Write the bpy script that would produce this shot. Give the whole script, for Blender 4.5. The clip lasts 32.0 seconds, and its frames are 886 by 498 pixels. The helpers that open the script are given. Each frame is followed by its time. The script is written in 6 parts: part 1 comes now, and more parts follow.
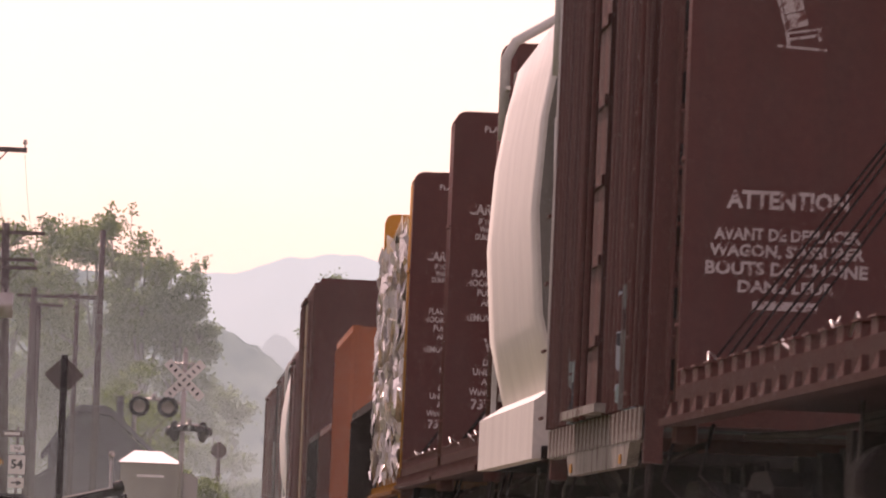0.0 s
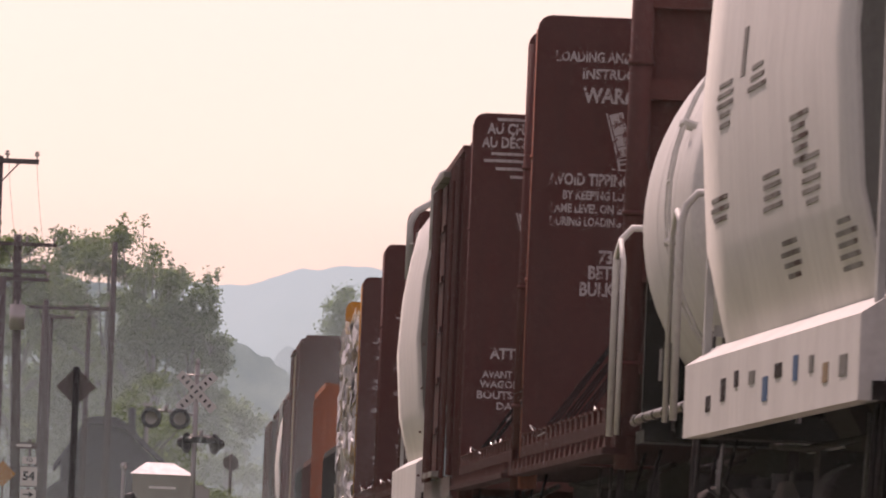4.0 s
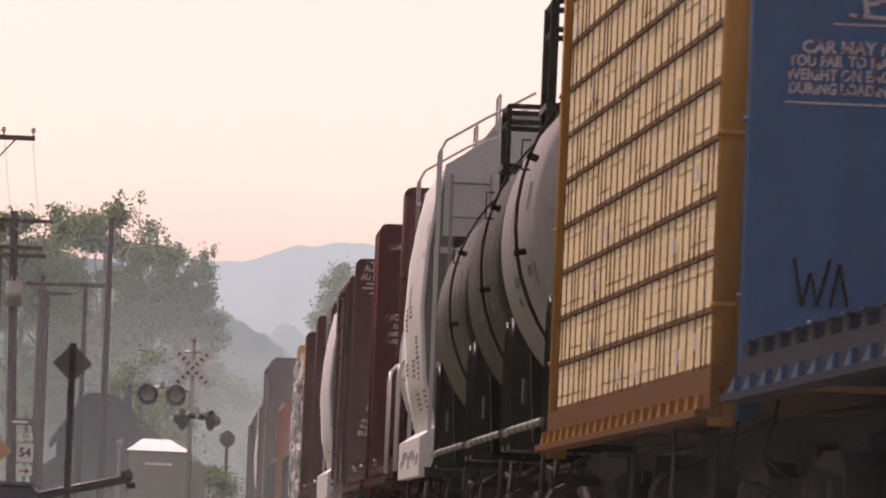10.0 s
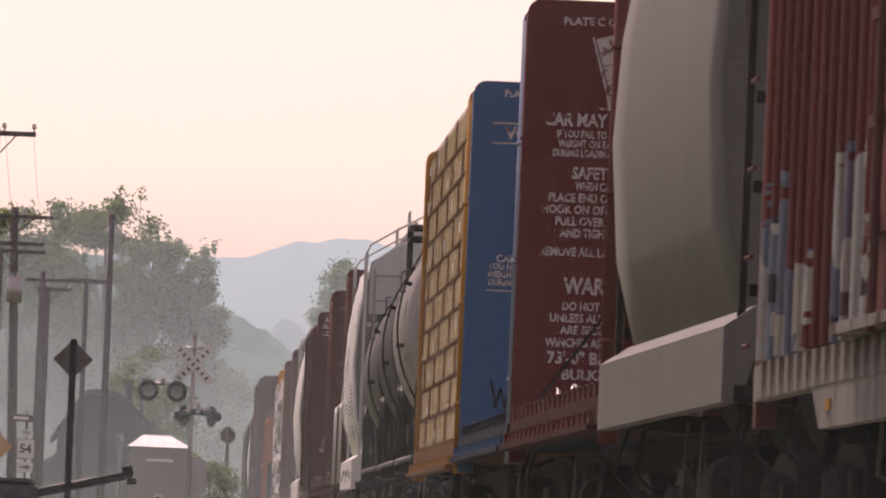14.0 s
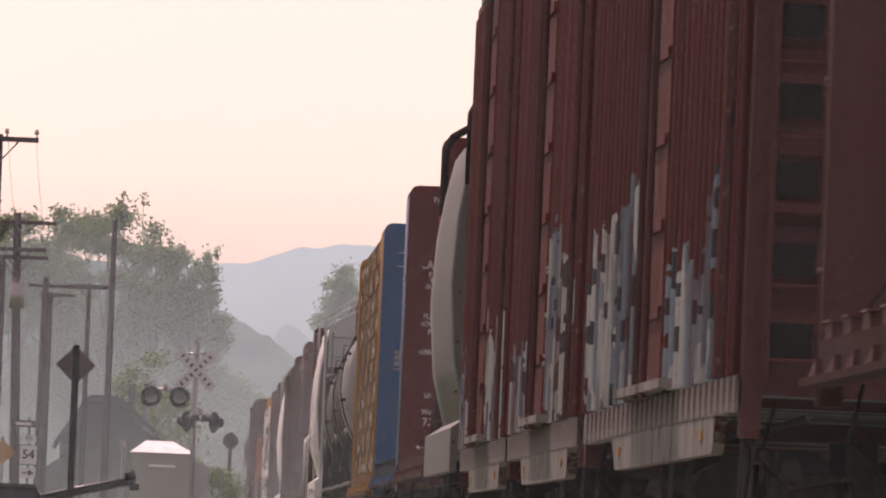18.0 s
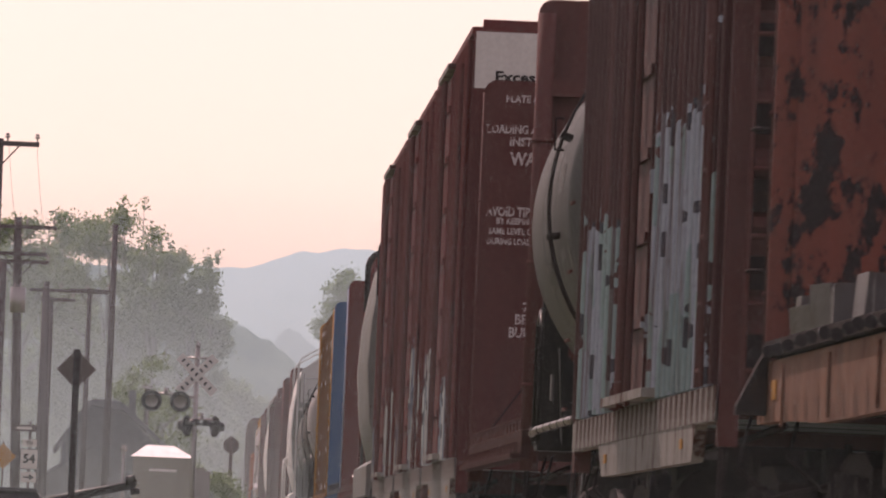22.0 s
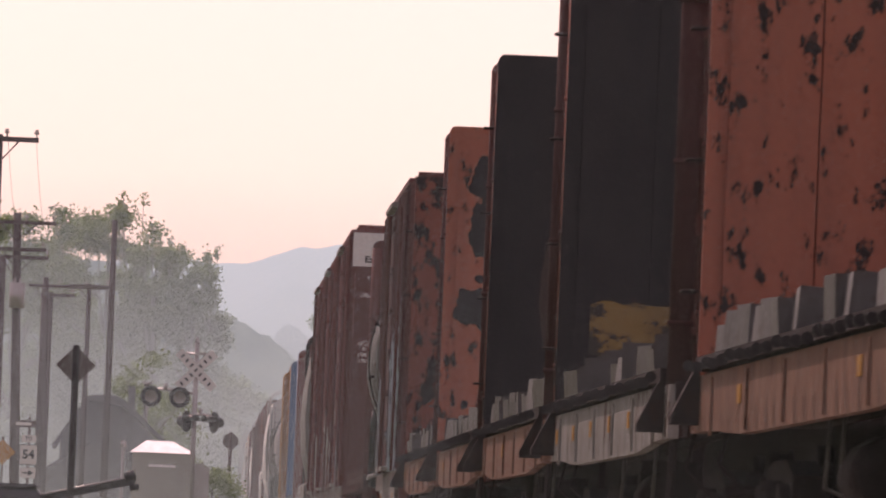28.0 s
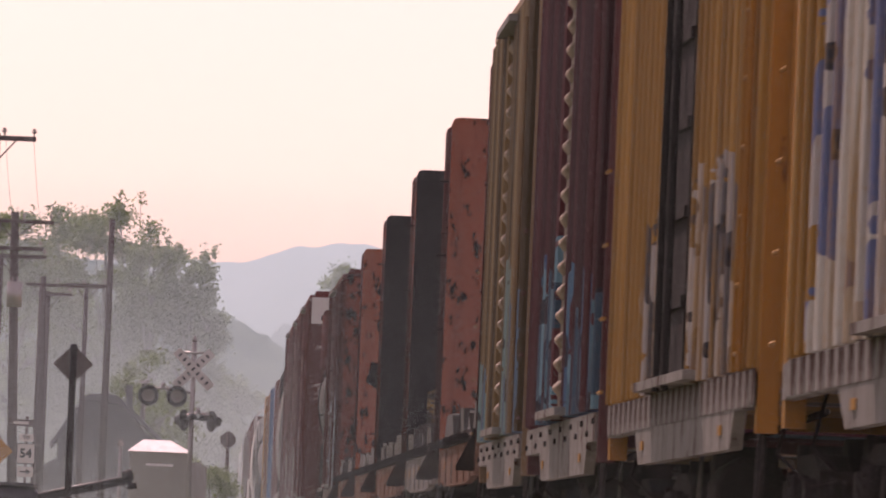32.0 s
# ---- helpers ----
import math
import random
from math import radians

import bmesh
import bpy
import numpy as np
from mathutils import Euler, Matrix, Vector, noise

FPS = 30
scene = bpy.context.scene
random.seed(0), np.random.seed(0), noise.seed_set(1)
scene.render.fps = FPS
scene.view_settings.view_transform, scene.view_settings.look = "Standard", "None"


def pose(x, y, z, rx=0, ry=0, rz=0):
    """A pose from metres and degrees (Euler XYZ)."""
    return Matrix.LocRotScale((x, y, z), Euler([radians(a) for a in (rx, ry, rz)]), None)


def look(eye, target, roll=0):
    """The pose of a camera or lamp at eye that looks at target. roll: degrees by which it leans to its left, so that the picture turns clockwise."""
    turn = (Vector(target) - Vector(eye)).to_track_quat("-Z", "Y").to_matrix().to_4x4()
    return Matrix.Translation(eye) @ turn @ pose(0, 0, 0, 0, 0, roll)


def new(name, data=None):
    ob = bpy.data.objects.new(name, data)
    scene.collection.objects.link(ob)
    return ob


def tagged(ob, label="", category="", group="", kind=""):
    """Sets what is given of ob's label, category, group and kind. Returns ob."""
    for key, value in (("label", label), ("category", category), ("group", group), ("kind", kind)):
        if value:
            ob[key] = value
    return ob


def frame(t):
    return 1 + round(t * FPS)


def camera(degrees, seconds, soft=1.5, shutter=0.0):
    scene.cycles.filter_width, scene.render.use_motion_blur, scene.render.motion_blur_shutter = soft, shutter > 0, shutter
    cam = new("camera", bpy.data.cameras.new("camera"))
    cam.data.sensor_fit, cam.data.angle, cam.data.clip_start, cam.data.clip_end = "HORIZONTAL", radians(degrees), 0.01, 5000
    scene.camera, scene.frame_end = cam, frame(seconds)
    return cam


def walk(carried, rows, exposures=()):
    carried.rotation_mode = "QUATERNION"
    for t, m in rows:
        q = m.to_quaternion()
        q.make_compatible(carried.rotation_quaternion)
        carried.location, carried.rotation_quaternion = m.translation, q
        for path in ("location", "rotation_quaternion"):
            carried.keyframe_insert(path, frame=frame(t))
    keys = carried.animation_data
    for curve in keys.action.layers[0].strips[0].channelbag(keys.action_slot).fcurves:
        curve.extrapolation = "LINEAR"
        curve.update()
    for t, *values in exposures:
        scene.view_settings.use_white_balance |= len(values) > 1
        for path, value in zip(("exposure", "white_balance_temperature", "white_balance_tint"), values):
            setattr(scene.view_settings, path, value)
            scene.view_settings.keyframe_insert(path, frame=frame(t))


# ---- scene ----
# ---- camera: a long lens beside the line, resting on a hand-held support ----
cam = camera(3.711, 32.0, soft=2.0, shutter=0.4)
EYE = (0.0, 0.0, 0.2)
LEAN = 2.4
# seconds, degrees up, degrees of turn
AIM = [(0, 1.2927, -1.1247), (0.5, 1.3725, -1.1211), (1, 1.3398, -1.1320), (1.5, 1.2094, -1.1503), 
       (2, 1.3036, -1.1356), (2.5, 1.3436, -1.1211), (4.5, 1.3360, -1.0667), (5, 1.3254, -1.0703), 
       (5.5, 1.3072, -1.0667), (6, 1.2889, -1.0741), (6.5, 1.2710, -1.0670), (7, 1.2456, -1.0703), 
       (7.5, 1.2421, -1.0667), (8, 1.2527, -1.0487), (8.5, 1.2565, -1.0558), (9, 1.2601, -1.0558), 
       (9.5, 1.2165, -1.0812), (10, 1.2418, -1.0923), (10.5, 1.2347, -1.1030), (11, 1.2639, -1.0849), 
       (11.5, 1.2530, -1.0976), (12, 1.2293, -1.1103), (12.5, 1.2220, -1.0922), (13, 1.2237, -1.1029), 
       (13.5, 1.2201, -1.0957), (15.5, 1.2565, -1.0849), (16, 1.2347, -1.0849), (16.5, 1.2421, -1.0920), 
       (17, 1.2601, -1.0812), (17.5, 1.2601, -1.0812), (18, 1.2492, -1.0776), (18.5, 1.2563, -1.0776), 
       (19, 1.2672, -1.0741), (19.5, 1.2710, -1.0703), (20, 1.2672, -1.0741), (20.5, 1.2674, -1.0703), 
       (21, 1.2672, -1.0776), (21.5, 1.2601, -1.0741), (22, 1.2672, -1.0741), (22.5, 1.2601, -1.0812), 
       (23, 1.2565, -1.0812), (23.5, 1.2710, -1.0741), (24, 1.2601, -1.0776), (24.5, 1.2492, -1.0741), 
       (25, 1.2601, -1.0814), (25.5, 1.2854, -1.0667), (27.5, 1.2203, -1.0920), (28, 1.2492, -1.0776), 
       (28.5, 1.2565, -1.0741), (29, 1.2454, -1.0885), (29.5, 1.2239, -1.0885), (30, 1.2383, -1.0776), 
       (30.5, 1.2492, -1.0776), (31, 1.2783, -1.0703), (31.5, 1.2636, -1.0741), (32, 1.2454, -1.0885), ]
PATH = [(t, pose(*EYE, 90 + up, 0, turn) @ pose(0, 0, 0, 0, 0, LEAN)) for t, up, turn in AIM]
walk(cam, PATH, exposures=((0.0, 0.86, 8200, 56), (1.0, 0.6, 7800, 57), (2.0, 0.54, 7620, 51), (4.5, 0.53, 7600, 46), (20.0, 0.55, 7600, 47), (25.0, 0.55, 7650, 48), (28.0, 0.58, 7650, 51), (32.0, 0.58, 7650, 54)))

# ---- light: high hazy sun ahead and to the left, bright pale sky ----
SUN_UP, SUN_TURN = 44.0, 15.0          # degrees above the horizon; degrees left of the line's direction
world = bpy.data.worlds.new("hazy_sky")
scene.world = world
world.use_nodes = True
wn = world.node_tree
sky = wn.nodes.new("ShaderNodeTexSky")
sky.sky_type = "NISHITA"
sky.sun_disc = False
sky.sun_elevation = radians(SUN_UP)
sky.sun_rotation = radians(-SUN_TURN)
sky.air_density, sky.dust_density, sky.ozone_density = 1.0, 1.2, 1.0
wn.nodes["Background"].inputs[1].default_value = 0.098
veil = wn.nodes.new("ShaderNodeMix")          # thick summer haze evens out the sky
veil.data_type = "RGBA"
veil.inputs[0].default_value = 0.62
veil.inputs[7].default_value = (5.68, 5.56, 5.64, 1)
wn.links.new(sky.outputs[0], veil.inputs[6])
wn.links.new(veil.outputs[2], wn.nodes["Background"].inputs[0])
sun = new("sun", bpy.data.lights.new("sun", "SUN"))
sun.data.energy, sun.data.angle, sun.data.color = 2.9, radians(0.6), (1.0, 0.93, 0.84)
sun_from = Vector((-math.sin(radians(SUN_TURN)) * math.cos(radians(SUN_UP)), math.cos(radians(SUN_TURN)) * math.cos(radians(SUN_UP)), math.sin(radians(SUN_UP))))
sun.matrix_world = look(sun_from * 50, (0, 0, 0))


# ---- materials ----
def nodes_of(name):
    m = bpy.data.materials.new(name)
    m.use_nodes = True
    t = m.node_tree
    return m, t, t.nodes["Principled BSDF"]


def ramp(t, src, a, b, ca=(0, 0, 0, 1), cb=(1, 1, 1, 1)):
    r = t.nodes.new("ShaderNodeValToRGB")
    r.color_ramp.elements[0].position, r.color_ramp.elements[1].position = a, b
    r.color_ramp.elements[0].color, r.color_ramp.elements[1].color = ca, cb
    t.links.new(src, r.inputs[0])
    return r.outputs[0]


def mixed(t, fac, a, b):
    m = t.nodes.new("ShaderNodeMix")
    m.data_type = "RGBA"
    for sock, v in ((m.inputs[0], fac), (m.inputs[6], a), (m.inputs[7], b)):
        if isinstance(v, (tuple, list)):
            sock.default_value = (*v[:3], 1)
        elif isinstance(v, (int, float)):
            sock.default_value = v
        else:
            t.links.new(v, sock)
    return m.outputs[2]


def noise_of(t, scale, stretch=(1, 1, 1), detail=5.0, rough=0.6, shift=(0, 0, 0)):
    c = t.nodes.new("ShaderNodeTexCoord")
    mp = t.nodes.new("ShaderNodeMapping")
    mp.inputs["Scale"].default_value = stretch
    mp.inputs["Location"].default_value = shift
    n = t.nodes.new("ShaderNodeTexNoise")
    n.inputs["Scale"].default_value, n.inputs["Detail"].default_value, n.inputs["Roughness"].default_value = scale, detail, rough
    t.links.new(c.outputs["Object"], mp.inputs[0])
    t.links.new(mp.outputs[0], n.inputs[0])
    return n.outputs[0]


def bump(t, p, height, strength, distance):
    b = t.nodes.new("ShaderNodeBump")
    b.inputs["Strength"].default_value, b.inputs["Distance"].default_value = strength, distance
    t.links.new(height, b.inputs["Height"])
    t.links.new(b.outputs[0], p.inputs["Normal"])


def paint(name, colour, dirt=(0.05, 0.04, 0.035), rust=None, rust_from=0.62, rough=0.55, streak=0.5, metal=0.0, seed=0.0, gloss=0.06, patch_at=(1.6, 0.6)):
    """Weathered paint: streaks that run down, blotches, rust where it has broken through."""
    m, t, p = nodes_of(name)
    down = noise_of(t, 3.0, (1.4, 1.4, 0.12), 6, 0.65, (seed, 0, 0))
    blot = noise_of(t, 0.7, (1, 1, 1), 6, 0.6, (0, seed, 3))
    fine = noise_of(t, 22.0, (1, 1, 1), 4, 0.6, (seed, 5, 0))
    c1 = mixed(t, ramp(t, down, 0.42, 0.8, (0, 0, 0, 1), (streak, streak, streak, 1)), colour, dirt)
    c2 = mixed(t, ramp(t, blot, 0.4, 0.75, (0, 0, 0, 1), (0.45, 0.45, 0.45, 1)), c1, tuple(min(1, v * 0.6 + 0.02) for v in colour))
    c3 = mixed(t, ramp(t, fine, 0.35, 0.7, (0, 0, 0, 1), (0.3, 0.3, 0.3, 1)), c2, tuple(min(1, v * 1.35 + 0.01) for v in colour))
    if rust:
        patch = noise_of(t, patch_at[0], (1, 1, patch_at[1]), 8, 0.7, (seed * 2, 1, 7))
        c3 = mixed(t, ramp(t, patch, rust_from, rust_from + 0.05), c3, rust)
    t.links.new(c3, p.inputs["Base Color"])
    t.links.new(ramp(t, fine, 0.2, 0.8, (rough - 0.1,) * 3 + (1,), (min(1, rough + 0.2),) * 3 + (1,)), p.inputs["Roughness"])
    p.inputs["Metallic"].default_value = metal
    p.inputs["Specular IOR Level"].default_value = gloss
    bump(t, p, fine, 0.25, 0.01)
    return m


def calc(t, op, a, b=0.0):
    n = t.nodes.new("ShaderNodeMath")
    n.operation = op
    for sock, v in zip(n.inputs, (a, b)):
        if isinstance(v, (int, float)):
            sock.default_value = v
        else:
            t.links.new(v, sock)
    return n.outputs[0]


def sprayed(name, base, inks, fields, seed=0.0, low=1.0, dark=(0.02, 0.022, 0.03), letter=2.6, stripe=0.42):
    """Car-side paint under sprayed letters; fields are (from, to, height of the letters' tops) along the car."""
    m, t, p = nodes_of(name)
    co = t.nodes.new("ShaderNodeTexCoord")
    sep = t.nodes.new("ShaderNodeSeparateXYZ")
    t.links.new(co.outputs["Object"], sep.inputs[0])
    y, z = sep.outputs[1], sep.outputs[2]
    down = noise_of(t, 3.0, (1.4, 1.4, 0.12), 6, 0.65, (seed, 0, 0))
    fine = noise_of(t, 20.0, (1, 1, 1), 4, 0.6)
    jag = noise_of(t, 2.2, (0.2, 0.8, 1.6), 4, 0.6, (seed, 2, 0))
    colour = mixed(t, ramp(t, down, 0.42, 0.8, (0, 0, 0, 1), (0.6, 0.6, 0.6, 1)), base, tuple(v * 0.35 + 0.004 for v in base))
    # dark and pale stripes painted for the light and shade of the ribs
    panel = noise_of(t, 1.0, (0.05, 1.7, 0.02), 3, 0.55, (0, seed * 5, 0))
    colour = mixed(t, ramp(t, panel, 0.36, 0.62, (0.75, 0.75, 0.75, 1), (0, 0, 0, 1)), colour, tuple(v * stripe + 0.003 for v in base))
    colour = mixed(t, ramp(t, panel, 0.56, 0.68, (0, 0, 0, 1), (0.6, 0.6, 0.6, 1)), colour, tuple(min(1, v * 1.45 + 0.01) for v in base))
    if stripe < 0.4:                     # some ribs and panels darkened at random, imitating the shade between ribs
        info = t.nodes.new("ShaderNodeObjectInfo")
        colour = mixed(t, ramp(t, info.outputs["Random"], 0.5, 0.8, (0, 0, 0, 1), (0.85, 0.85, 0.85, 1)), colour, tuple(v * stripe + 0.004 for v in base))
    # filled letters side by side, each a little taller or lower than the last, with ragged tops and ends
    edge = noise_of(t, 1.0, (0.1, 1.1, 2.6), 4, 0.6, (seed, 7, 0))
    y2 = calc(t, "ADD", y, calc(t, "MULTIPLY", calc(t, "SUBTRACT", edge, 0.5), 2.2))
    u = calc(t, "ADD", calc(t, "MULTIPLY", y, 1 / letter), calc(t, "MULTIPLY", edge, 0.5))
    wn_ = t.nodes.new("ShaderNodeTexWhiteNoise")
    wn_.noise_dimensions = "1D"
    t.links.new(calc(t, "ADD", calc(t, "FLOOR", u), seed * 3.7 + 0.3), wn_.inputs["W"])
    tall = calc(t, "MULTIPLY", calc(t, "SUBTRACT", wn_.outputs["Value"], 0.5), 0.55)
    reach = calc(t, "SUBTRACT", calc(t, "ADD", tall, calc(t, "MULTIPLY", calc(t, "SUBTRACT", jag, 0.5), 1.1)), z)
    inside = 0.0
    for a, b, top in fields:
        f = calc(t, "MULTIPLY", calc(t, "GREATER_THAN", y2, a), calc(t, "LESS_THAN", y2, b))
        f = calc(t, "MULTIPLY", f, calc(t, "GREATER_THAN", reach, -top))
        inside = calc(t, "MAXIMUM", f, inside)
    inside = calc(t, "MULTIPLY", inside, calc(t, "GREATER_THAN", z, low))
    pick = t.nodes.new("ShaderNodeValToRGB")
    pick.color_ramp.interpolation = "CONSTANT"
    for i, ink in enumerate(inks):
        e = pick.color_ramp.elements[i] if i < 2 else pick.color_ramp.elements.new(i / len(inks))
        e.position, e.color = i / len(inks), (*ink, 1)
    blend = noise_of(t, 0.6, (0.1, 0.8, 0.7), 3, 0.5, (0, seed, 4))
    t.links.new(calc(t, "FRACT", calc(t, "ADD", calc(t, "MULTIPLY", wn_.outputs["Value"], 0.35), calc(t, "MULTIPLY", blend, 1.5))), pick.inputs[0])
    # dark dabs and strokes over the fill
    spots = t.nodes.new("ShaderNodeTexVoronoi")
    spots.inputs["Scale"].default_value = 1.0
    mp = t.nodes.new("ShaderNodeMapping")
    mp.inputs["Scale"].default_value, mp.inputs["Location"].default_value = (0.05, 0.8, 4.2), (seed, seed, 0)
    t.links.new(co.outputs["Object"], mp.inputs[0])
    t.links.new(mp.outputs[0], spots.inputs["Vector"])
    chosen = t.nodes.new("ShaderNodeSeparateColor")
    t.links.new(spots.outputs["Color"], chosen.inputs[0])
    dab = calc(t, "MULTIPLY", calc(t, "LESS_THAN", spots.outputs["Distance"], calc(t, "ADD", calc(t, "MULTIPLY", chosen.outputs[1], 0.42), 0.16)), calc(t, "GREATER_THAN", chosen.outputs[0], 0.4))
    ink = mixed(t, calc(t, "MULTIPLY", dab, 0.92), pick.outputs[0], dark)
    worn = mixed(t, ramp(t, down, 0.5, 0.62, (0, 0, 0, 1), (0.75, 0.75, 0.75, 1)), ink, tuple(v * 0.7 for v in base))
    worn = mixed(t, ramp(t, fine, 0.5, 0.75, (0, 0, 0, 1), (0.35, 0.35, 0.35, 1)), worn, base)
    t.links.new(mixed(t, inside, colour, worn), p.inputs["Base Color"])
    p.inputs["Roughness"].default_value = 0.6
    p.inputs["Specular IOR Level"].default_value = 0.05
    bump(t, p, fine, 0.2, 0.01)
    return m


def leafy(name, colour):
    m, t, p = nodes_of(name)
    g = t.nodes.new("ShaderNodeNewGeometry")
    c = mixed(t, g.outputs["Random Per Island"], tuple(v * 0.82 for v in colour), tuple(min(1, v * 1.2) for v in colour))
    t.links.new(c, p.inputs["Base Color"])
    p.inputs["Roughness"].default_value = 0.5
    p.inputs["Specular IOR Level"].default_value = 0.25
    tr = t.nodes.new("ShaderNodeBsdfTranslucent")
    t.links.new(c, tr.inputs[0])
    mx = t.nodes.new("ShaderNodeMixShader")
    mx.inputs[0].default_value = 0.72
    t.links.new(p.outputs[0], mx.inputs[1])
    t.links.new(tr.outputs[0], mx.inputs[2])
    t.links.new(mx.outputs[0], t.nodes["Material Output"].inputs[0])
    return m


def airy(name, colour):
    """Stand-in for hazy air: what falls on it goes on both ways."""
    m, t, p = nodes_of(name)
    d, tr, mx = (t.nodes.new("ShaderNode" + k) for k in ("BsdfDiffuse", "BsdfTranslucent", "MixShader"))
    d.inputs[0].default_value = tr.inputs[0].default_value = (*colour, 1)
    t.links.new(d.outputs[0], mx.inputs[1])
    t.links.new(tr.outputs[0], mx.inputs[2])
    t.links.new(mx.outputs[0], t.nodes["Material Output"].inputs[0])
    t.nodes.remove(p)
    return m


BROWN = paint("brown_paint", (0.098, 0.04, 0.034), rust=(0.07, 0.034, 0.026), rust_from=0.66, streak=0.6)
BROWN2 = paint("brown_face", (0.096, 0.039, 0.034), rust=(0.06, 0.03, 0.026), rust_from=0.72, streak=0.45, seed=2.0)
RED = paint("oxide_red_face", (0.115, 0.03, 0.026), rust=(0.08, 0.027, 0.024), rust_from=0.72, streak=0.4, seed=4.0)
REDEND = paint("dull_red_end", (0.1, 0.034, 0.03), dirt=(0.05, 0.026, 0.024), rust=(0.05, 0.022, 0.02), rust_from=0.6, streak=0.7, seed=55.0)
BLUE = paint("blue_paint", (0.04, 0.105, 0.2), dirt=(0.05, 0.07, 0.1), rust=(0.05, 0.06, 0.075), rust_from=0.7, streak=0.5, seed=5.0)
YELLOW = paint("ochre_yellow_paint", (0.36, 0.18, 0.035), dirt=(0.12, 0.07, 0.03), rust=(0.16, 0.07, 0.025), rust_from=0.62, streak=0.6, seed=6.0)
OCHRE = paint("faded_ochre_patch", (0.2, 0.135, 0.05), dirt=(0.07, 0.055, 0.04), streak=0.8, rust=(0.05, 0.045, 0.04), rust_from=0.5, seed=51.0, patch_at=(3.0, 1.6))
WHITE = paint("white_paint", (0.6, 0.61, 0.58), dirt=(0.36, 0.36, 0.33), streak=0.4, seed=7.0, rough=0.45)
GREY = paint("grey_paint", (0.42, 0.44, 0.42), dirt=(0.2, 0.2, 0.18), streak=0.5, seed=8.0, rough=0.5)
BLACK = paint("black_paint", (0.018, 0.018, 0.015), dirt=(0.036, 0.033, 0.024), streak=0.5, seed=9.0, rough=0.36, gloss=0.05)
HOPGREY = paint("dusty_grey_paint", (0.155, 0.16, 0.145), dirt=(0.085, 0.082, 0.072), streak=0.6, rust=(0.13, 0.1, 0.075), rust_from=0.66, seed=48.0, patch_at=(2.0, 0.15))
SOOT = paint("sooty_tank_paint", (0.045, 0.042, 0.036), dirt=(0.024, 0.022, 0.019), streak=0.8, seed=52.0, rough=0.5, gloss=0.05)
PALEBLUE = paint("chalky_blue_paint", (0.17, 0.23, 0.32), dirt=(0.07, 0.08, 0.11), streak=0.7, rust=(0.09, 0.06, 0.05), rust_from=0.64, seed=53.0, gloss=0.3, rough=0.4)
TANKD = paint("dull_olive_grey_tank", (0.092, 0.1, 0.09), dirt=(0.05, 0.05, 0.042), streak=0.7, seed=50.0, rough=0.5, gloss=0.03)
TANKG = paint("weathered_grey_tank", (0.29, 0.285, 0.27), dirt=(0.07, 0.064, 0.057), streak=0.9, seed=10.0, rough=0.5, gloss=0.03)
DARK = paint("grimy_underframe", (0.024, 0.02, 0.0185), dirt=(0.014, 0.0115, 0.011), rust=(0.04, 0.026, 0.02), seed=11.0, rough=0.7, gloss=0.03)
ORANGE = paint("orange_boards", (0.175, 0.056, 0.038), dirt=(0.06, 0.034, 0.028), rust=(0.026, 0.022, 0.021), rust_from=0.51, streak=0.9, seed=12.0, patch_at=(6.0, 0.55))
ORANGE2 = paint("orange_boards_worn", (0.29, 0.1, 0.062), dirt=(0.12, 0.052, 0.04), rust=(0.026, 0.022, 0.021), rust_from=0.55, streak=0.65, seed=13.7, patch_at=(7.0, 0.55))
CHAR = paint("blackened_boards", (0.017, 0.016, 0.018), dirt=(0.032, 0.026, 0.025), rust=(0.075, 0.042, 0.036), rust_from=0.68, seed=14.0)
RUSTDULL = paint("dull_rust_brown", (0.052, 0.036, 0.033), dirt=(0.035, 0.028, 0.026), streak=0.7, seed=57.0)
PINK = paint("faded_orange_sill", (0.21, 0.125, 0.09), dirt=(0.06, 0.045, 0.036), rust=(0.1, 0.052, 0.036), rust_from=0.58, streak=0.95, seed=15.0, gloss=0.01)
STEEL = paint("bare_steel", (0.27, 0.26, 0.25), dirt=(0.08, 0.072, 0.065), rough=0.32, gloss=0.5, metal=0.7, seed=16.0)
RUST = paint("rust_orange_gondola", (0.33, 0.11, 0.05), dirt=(0.12, 0.05, 0.03), rust=(0.09, 0.04, 0.025), rust_from=0.6, seed=17.0)
TAN = paint("tan_paint", (0.25, 0.18, 0.105), dirt=(0.1, 0.07, 0.045), rust=(0.1, 0.045, 0.03), rust_from=0.64, seed=18.0)
TANDOOR = paint("dusty_cream_door", (0.22, 0.18, 0.135), dirt=(0.09, 0.068, 0.05), streak=0.7, rust=(0.13, 0.07, 0.05), rust_from=0.64, seed=49.0)
MAROON = paint("maroon_paint", (0.105, 0.04, 0.042), dirt=(0.05, 0.028, 0.028), seed=19.0)
LETTER = paint("white_stencil", (0.41, 0.375, 0.365), dirt=(0.18, 0.12, 0.11), streak=0.7, rust=(0.13, 0.055, 0.048), rust_from=0.52, seed=20.0, patch_at=(8.0, 0.8))
WOODPOLE = paint("weathered_pole_wood", (0.09, 0.08, 0.08), dirt=(0.055, 0.048, 0.046), streak=0.7, seed=21.0, rough=0.7, gloss=0.1)
LUMBER = paint("fresh_lumber", (0.82, 0.68, 0.4), dirt=(0.62, 0.47, 0.25), streak=0.3, seed=22.0, rough=0.75)
BAND = paint("dark_dunnage", (0.16, 0.09, 0.045), seed=23.0, rough=0.8)
